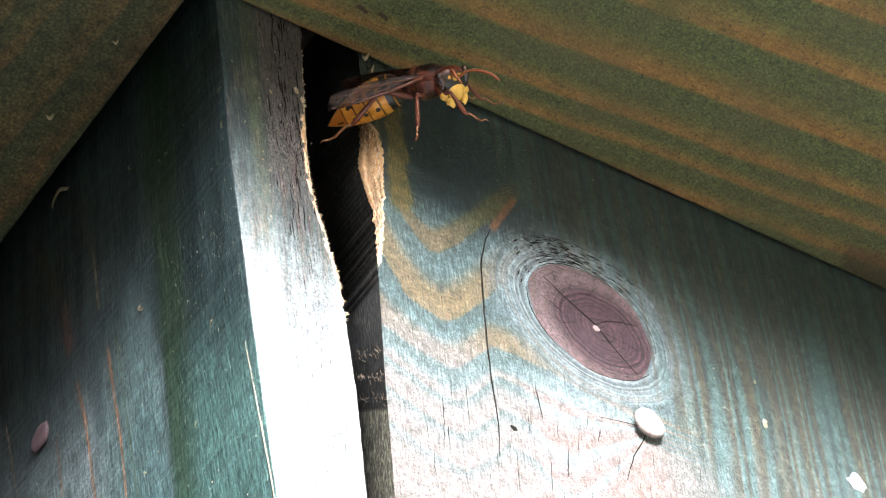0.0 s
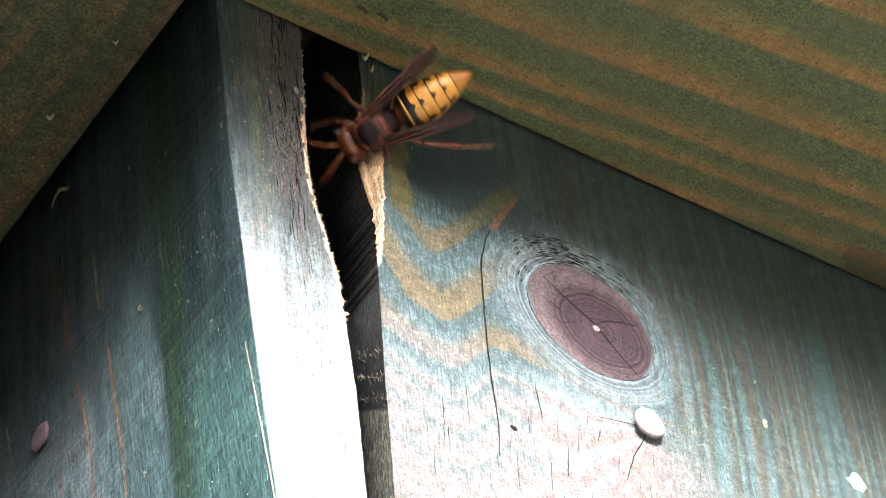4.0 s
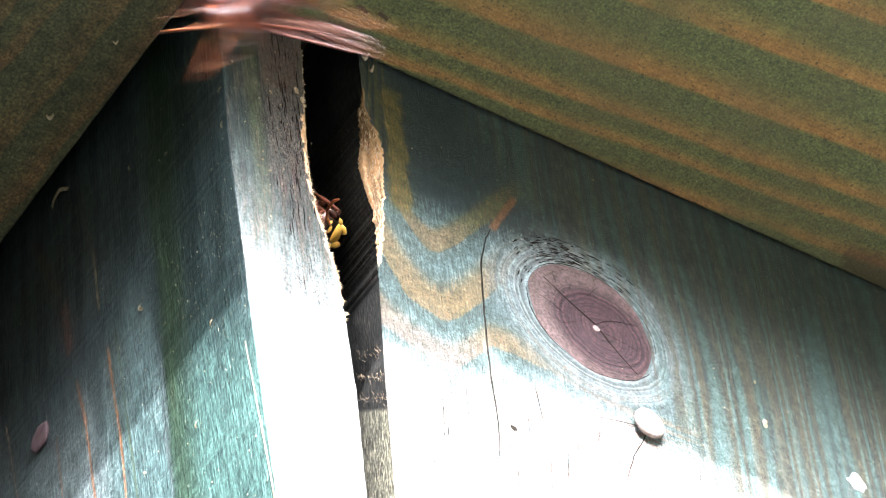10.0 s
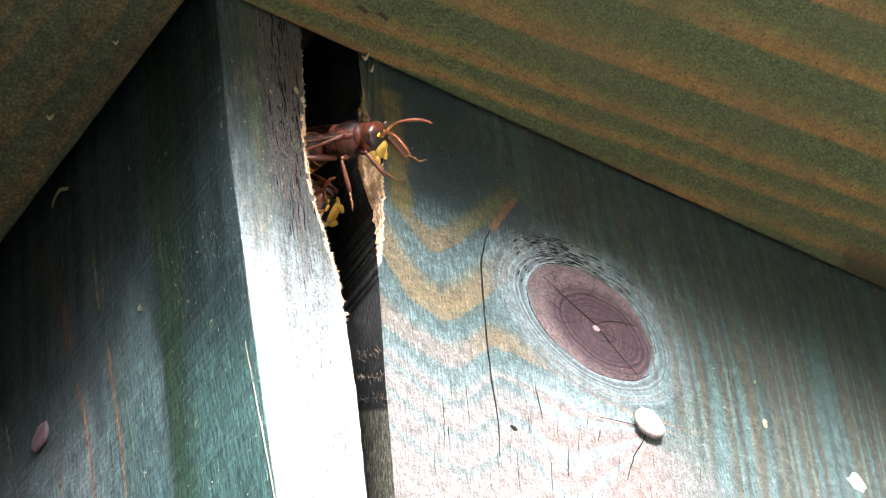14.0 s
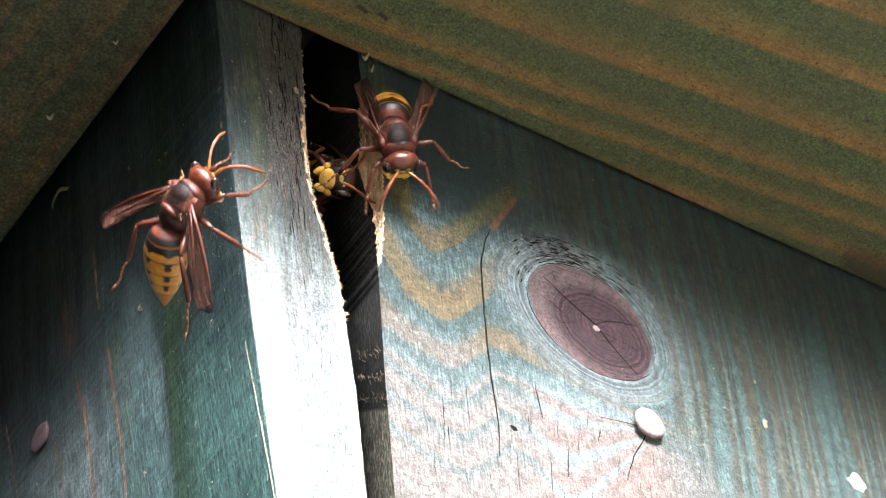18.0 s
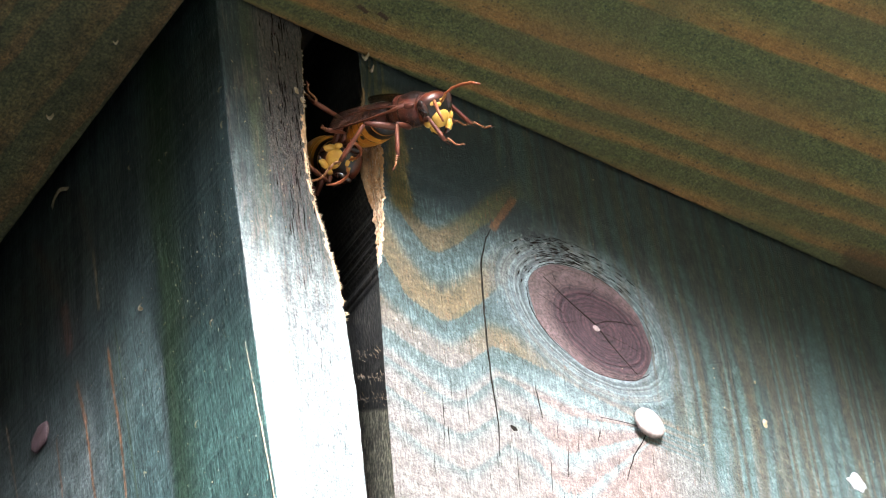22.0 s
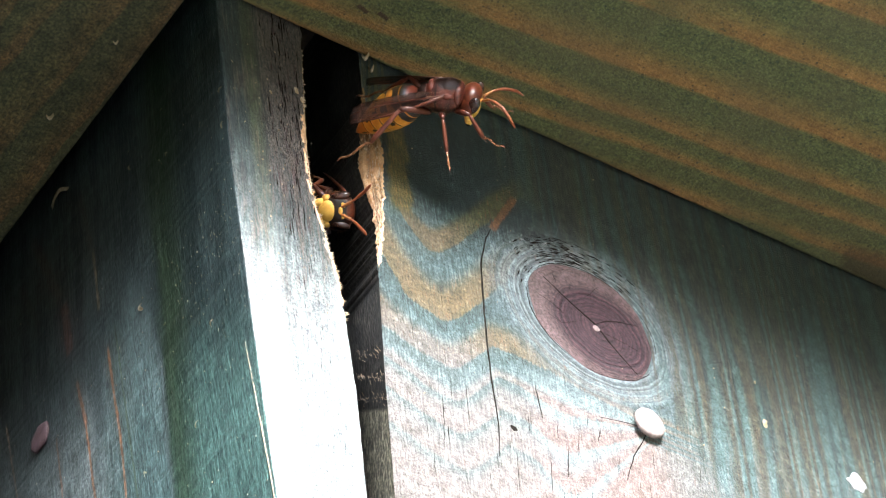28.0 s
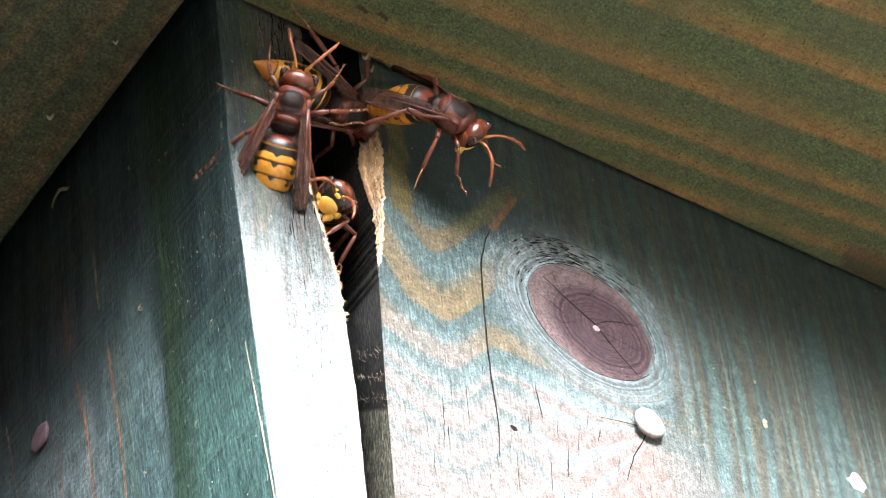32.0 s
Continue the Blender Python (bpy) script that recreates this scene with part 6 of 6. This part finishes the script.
    walk(HORNETS[2], [
        (0.00, pose(-0.1456, -0.2000, 2.0838, 121, -32, -83)),
        (1.00, pose(-0.0717, -0.1200, 2.1804, 121, -32, -83)),
        (1.20, pose(0.0046, -0.0220, 2.2821, 111, -32, -83)),
        (1.30, pose(0.0120, -0.0140, 2.2808, 99, -8, -48)),
        (1.40, pose(0.0099, -0.0080, 2.2714, 139, 9, -29)),
        (1.50, pose(0.0095, -0.0070, 2.2757, 141, 15, -21)),
        (1.60, pose(0.0124, -0.0060, 2.2844, 136, 23, -11)),
        (1.80, pose(0.0168, -0.0040, 2.2949, 116, 23, -11)),
        (2.00, pose(0.0231, 0.0030, 2.3126, 75, 17, -19)),
        (2.30, pose(0.0311, 0.0130, 2.3320, 75, 15, -21)),
        (2.50, pose(0.0417, 0.0270, 2.3527, 75, 15, -21)),
        (2.80, pose(0.0486, 0.1400, 2.2480, 105, 34, 11)),
        (6.00, pose(0.0486, 0.1400, 2.2480, 105, 34, 11)),
        (6.20, pose(0.0354, 0.0446, 2.2700, -110, 79, 127)),
        (6.40, pose(0.0234, 0.0192, 2.2912, -91, 39, 100)),
        (7.80, pose(0.0228, 0.0172, 2.2881, -91, 39, 100)),
        (8.10, pose(0.0228, 0.0152, 2.2862, -91, 39, 100)),
        (11.70, pose(0.0230, 0.0152, 2.2859, -91, 39, 100)),
        (12.00, pose(0.0268, 0.0212, 2.2913, -91, 39, 100)),
        (13.20, pose(0.0266, 0.0212, 2.2920, -91, 39, 100)),
        (13.40, pose(0.0218, 0.0143, 2.2893, -91, 40, 99)),
        (14.50, pose(0.0224, 0.0143, 2.2909, -91, 40, 99)),
        (15.40, pose(0.0238, 0.0122, 2.2923, -59, 1, 171)),
        (16.30, pose(0.0289, 0.0115, 2.2965, -85, -41, -119)),
        (19.10, pose(0.0289, 0.0115, 2.2965, -85, -41, -119)),
        (19.20, pose(0.0277, 0.0125, 2.2943, -85, -41, -119)),
        (19.50, pose(0.0273, 0.0135, 2.2929, -85, -41, -119)),
        (21.20, pose(0.0273, 0.0135, 2.2929, -85, -41, -119)),
        (21.60, pose(0.0289, 0.0125, 2.2969, -90, -40, -111)),
        (21.80, pose(0.0286, 0.0105, 2.2975, -95, -39, -103)),
        (21.90, pose(0.0285, 0.0095, 2.2980, -98, -37, -98)),
        (22.00, pose(0.0284, 0.0085, 2.2983, -100, -36, -94)),
        (22.20, pose(0.0284, 0.0085, 2.2981, -99, -37, -96)),
        (22.30, pose(0.0288, 0.0095, 2.2984, -95, -39, -103)),
        (22.40, pose(0.0289, 0.0105, 2.2983, -92, -40, -108)),
        (22.60, pose(0.0291, 0.0155, 2.2998, -85, -41, -119)),
        (22.90, pose(0.0400, 0.0305, 2.3189, -85, -41, -119)),
        (24.50, pose(0.0336, 0.0235, 2.3011, -85, -41, -119)),
        (25.00, pose(0.0287, 0.0175, 2.2938, -85, -41, -119)),
        (25.50, pose(0.0281, 0.0165, 2.2918, -85, -41, -119)),
        (27.50, pose(0.0279, 0.0155, 2.2906, -85, -41, -119)),
        (28.00, pose(0.0286, 0.0125, 2.2886, -85, -41, -119)),
        (28.50, pose(0.0283, 0.0115, 2.2896, -88, -40, -113)),
        (28.80, pose(0.0288, 0.0095, 2.2907, -93, -39, -106)),
        (29.05, pose(0.0270, 0.0065, 2.2887, -97, -38, -100)),
        (29.12, pose(0.0229, 0.0030, 2.2834, -105, -41, -121)),
        (29.20, pose(0.0211, -0.0010, 2.2787, -134, -41, -104)),
        (29.30, pose(0.0207, -0.0040, 2.2748, -177, -39, -79)),
        (29.50, pose(0.0180, -0.0060, 2.2748, -178, -48, -83)),
        (29.80, pose(0.0173, -0.0070, 2.2774, -149, -56, -120)),
        (30.00, pose(0.0160, -0.0040, 2.2798, -96, -44, -145)),
        (30.20, pose(0.0165, -0.0040, 2.2799, -96, -44, -145)),
        (30.50, pose(0.0171, -0.0040, 2.2797, -96, -44, -145)),
        (30.70, pose(0.0173, -0.0040, 2.2795, -96, -44, -145)),
        (31.10, pose(0.0182, -0.0040, 2.2790, -96, -44, -145)),
        (31.20, pose(0.0181, -0.0040, 2.2786, -96, -44, -145)),
        (31.35, pose(0.0176, -0.0060, 2.2750, -97, -41, -151)),
        (31.50, pose(0.0201, -0.0020, 2.2779, -88, -38, -157)),
        (31.70, pose(0.0241, 0.0055, 2.2827, -54, -32, -174)),
        (32.00, pose(0.0237, 0.0055, 2.2812, -52, -32, -174)),
    ])
    walk(HORNETS[3], [
        (0.00, pose(-0.7318, 0.0500, 2.6179, 90, 0, 90)),
        (16.00, pose(-0.7318, 0.0500, 2.6179, 90, 0, 90)),
        (16.50, pose(-0.4160, -0.0750, 2.3594, 157, 15, 132)),
        (17.00, pose(-0.0960, -0.2000, 2.0992, -142, -18, 163)),
        (17.20, pose(-0.0317, -0.0900, 2.2226, -143, -19, 164)),
        (17.30, pose(-0.0107, -0.0450, 2.2537, -143, -21, 167)),
        (17.40, pose(-0.0274, -0.0320, 2.2176, -162, -38, -157)),
        (17.45, pose(-0.0306, -0.0300, 2.2059, 144, -34, -88)),
        (17.50, pose(-0.0335, -0.0280, 2.1987, 130, -11, -52)),
        (17.60, pose(-0.0387, -0.0250, 2.1939, 141, 17, -19)),
        (17.80, pose(-0.0336, -0.0220, 2.2038, 134, 37, -34)),
        (18.00, pose(-0.0283, -0.0180, 2.2224, 120, 58, -40)),
        (18.10, pose(-0.0263, -0.0160, 2.2273, 120, 58, -40)),
        (18.20, pose(-0.0235, -0.0140, 2.2326, 125, 54, -36)),
        (18.30, pose(-0.0171, -0.0120, 2.2428, 141, 31, -17)),
        (18.40, pose(-0.0048, -0.0090, 2.2629, 152, 32, 6)),
        (18.60, pose(0.0022, -0.0070, 2.2711, 142, 17, -18)),
        (18.80, pose(0.0060, -0.0070, 2.2793, 135, 29, 1)),
        (19.00, pose(0.0120, -0.0060, 2.2904, 133, 40, 35)),
        (19.20, pose(0.0173, -0.0030, 2.2974, 156, 40, 72)),
        (19.30, pose(0.0193, -0.0010, 2.3002, 163, 37, 84)),
        (19.50, pose(0.0271, 0.0090, 2.3127, 148, 34, 92)),
        (19.80, pose(0.0386, 0.0260, 2.3362, 148, 34, 92)),
        (20.20, pose(0.0686, 0.1400, 2.2480, 105, 34, 11)),
        (32.00, pose(0.0686, 0.1400, 2.2480, 105, 34, 11)),
    ])
    walk(HORNETS[4], [
        (0.00, pose(-0.7318, -0.1000, 2.6979, 90, 0, 90)),
        (21.00, pose(-0.7318, -0.1000, 2.6979, 90, 0, 90)),
        (21.50, pose(-0.4123, -0.1250, 2.4258, 156, 16, 120)),
        (22.00, pose(-0.0892, -0.1500, 2.1517, -139, -5, 147)),
        (22.10, pose(-0.0224, -0.0600, 2.2566, -139, -9, 151)),
        (22.20, pose(0.0016, -0.0250, 2.2706, -142, -18, 163)),
        (22.25, pose(0.0102, -0.0160, 2.2687, -169, -40, -145)),
        (22.30, pose(0.0140, -0.0120, 2.2590, 139, -29, -78)),
        (22.40, pose(0.0095, -0.0080, 2.2551, 139, -4, -44)),
        (22.50, pose(0.0079, -0.0070, 2.2582, 139, 3, -35)),
        (22.60, pose(0.0072, -0.0070, 2.2593, 139, -1, -41)),
        (22.80, pose(0.0072, -0.0070, 2.2680, 131, 5, -33)),
        (23.00, pose(0.0072, -0.0070, 2.2750, 133, 7, -32)),
        (23.20, pose(0.0053, -0.0070, 2.2783, 132, 12, -25)),
        (23.30, pose(0.0054, -0.0070, 2.2829, 131, 21, -13)),
        (23.50, pose(0.0071, -0.0070, 2.2867, 150, 39, 29)),
        (23.60, pose(0.0111, -0.0060, 2.2913, -173, 39, 77)),
        (23.80, pose(0.0172, -0.0030, 2.2965, -179, 26, 107)),
        (24.00, pose(0.0379, 0.0140, 2.3231, 149, 14, 125)),
        (24.30, pose(0.0379, 0.0140, 2.3231, 149, 14, 125)),
        (24.50, pose(0.0446, 0.0300, 2.3437, 155, 26, 107)),
        (24.70, pose(0.0653, 0.0500, 2.2962, 133, 40, 61)),
        (24.90, pose(0.0886, 0.1400, 2.2480, 105, 34, 11)),
        (32.00, pose(0.0886, 0.1400, 2.2480, 105, 34, 11)),
    ])
    walk(HORNETS[5], [
        (0.00, pose(-0.7318, -0.2200, 2.5979, 90, 0, 90)),
        (21.00, pose(-0.7318, -0.2200, 2.5979, 90, 0, 90)),
        (21.50, pose(-0.3600, -0.1850, 2.4120, 154, 12, 156)),
        (22.00, pose(0.0156, -0.1500, 2.2198, -162, -38, -157)),
        (22.20, pose(0.0221, -0.0700, 2.2606, -162, -38, -157)),
        (22.30, pose(0.0228, -0.0300, 2.2768, -165, -39, -151)),
        (22.35, pose(0.0236, -0.0200, 2.2790, 144, -34, -88)),
        (22.40, pose(0.0248, -0.0120, 2.2788, 129, -5, -44)),
        (22.50, pose(0.0267, -0.0080, 2.2742, 139, -1, -41)),
        (22.60, pose(0.0254, -0.0070, 2.2762, 139, 2, -37)),
        (22.80, pose(0.0214, -0.0070, 2.2805, 129, 9, -28)),
        (23.00, pose(0.0184, -0.0060, 2.2815, 127, 16, -20)),
        (23.20, pose(0.0190, -0.0040, 2.2834, 115, 19, -16)),
        (23.40, pose(0.0214, -0.0020, 2.2874, 98, 21, -13)),
        (23.50, pose(0.0220, 0.0000, 2.2883, 102, 18, -17)),
        (23.60, pose(0.0264, 0.0050, 2.2928, 78, 12, -25)),
        (23.80, pose(0.0310, 0.0140, 2.3015, 80, 12, -25)),
        (24.00, pose(0.0399, 0.0260, 2.3182, 80, 12, -25)),
        (24.40, pose(0.0986, 0.1400, 2.2480, 105, 34, 11)),
        (32.00, pose(0.0986, 0.1400, 2.2480, 105, 34, 11)),
    ])
    walk(HORNETS[6], [
        (0.00, pose(-0.7318, -0.3000, 2.7479, 90, 0, 90)),
        (28.30, pose(-0.7318, -0.3000, 2.7479, 90, 0, 90)),
        (28.80, pose(-0.4654, -0.2250, 2.3925, 149, 18, 93)),
        (29.30, pose(-0.1968, -0.1500, 2.0358, -145, 24, 111)),
        (29.60, pose(-0.1295, -0.0800, 2.1461, -145, 24, 111)),
        (29.70, pose(-0.0922, -0.0500, 2.1875, -145, 24, 111)),
        (29.80, pose(-0.0634, -0.0320, 2.2015, -146, 25, 109)),
        (29.90, pose(-0.0461, -0.0260, 2.1881, 166, 71, 32)),
        (29.95, pose(-0.0451, -0.0250, 2.1868, 144, 35, -11)),
        (30.00, pose(-0.0458, -0.0240, 2.1870, 123, 50, -45)),
        (30.10, pose(-0.0447, -0.0230, 2.1888, 125, 48, -43)),
        (30.20, pose(-0.0416, -0.0220, 2.1940, 129, 43, -42)),
        (30.30, pose(-0.0347, -0.0200, 2.2054, 135, 28, -38)),
        (30.40, pose(-0.0320, -0.0180, 2.2143, 135, 25, -41)),
        (30.50, pose(-0.0284, -0.0160, 2.2263, 135, 28, -38)),
        (30.70, pose(-0.0230, -0.0140, 2.2387, 135, 32, -34)),
        (30.90, pose(-0.0187, -0.0120, 2.2573, 93, 76, -53)),
        (31.00, pose(-0.0092, -0.0100, 2.2707, -3, 64, -130)),
        (31.10, pose(-0.0036, -0.0090, 2.2746, 1, 83, -128)),
        (31.20, pose(-0.0004, -0.0080, 2.2811, 177, 61, 47)),
        (31.40, pose(0.0045, -0.0070, 2.2855, 177, 56, 47)),
        (31.50, pose(0.0077, -0.0060, 2.2891, 178, 46, 48)),
        (31.60, pose(0.0153, -0.0040, 2.2961, 151, 41, 56)),
        (31.80, pose(0.0194, -0.0020, 2.2991, 163, 34, 91)),
        (32.00, pose(0.0205, -0.0010, 2.3001, 175, 32, 95)),
    ])
    walk(HORNETS[7], [
        (0.00, pose(-0.7318, 0.1200, 2.7179, 90, 0, 90)),
        (30.00, pose(-0.7318, 0.1200, 2.7179, 90, 0, 90)),
        (30.50, pose(-0.4116, -0.0150, 2.4423, 156, 16, 120)),
        (31.00, pose(-0.0879, -0.1500, 2.1657, -139, -5, 147)),
        (31.40, pose(-0.0228, -0.0600, 2.2518, -139, -5, 147)),
        (31.50, pose(0.0027, -0.0250, 2.2707, -139, -4, 145)),
        (31.53, pose(0.0044, -0.0200, 2.2708, -171, 32, 97)),
        (31.57, pose(0.0076, -0.0150, 2.2657, 142, 38, 23)),
        (31.60, pose(0.0130, -0.0100, 2.2656, 140, 12, -25)),
        (31.70, pose(0.0107, -0.0080, 2.2722, 139, 9, -29)),
        (31.80, pose(0.0069, -0.0080, 2.2723, 136, 10, -27)),
        (32.00, pose(0.0053, -0.0070, 2.2769, 135, 15, -21)),
    ])
    for hornet, flights, tucks, bends in zip(HORNETS, FLIGHTS, TUCKS, BENDS):
        key_wings(hornet, flights, bends)
        if hornet is HORNETS[0]:
            key_head(hornet, TURNS)
        key_legs(hornet, tucks)
        key_antennae(hornet, tucks)
        key_abdomen(hornet, bends)


motions()
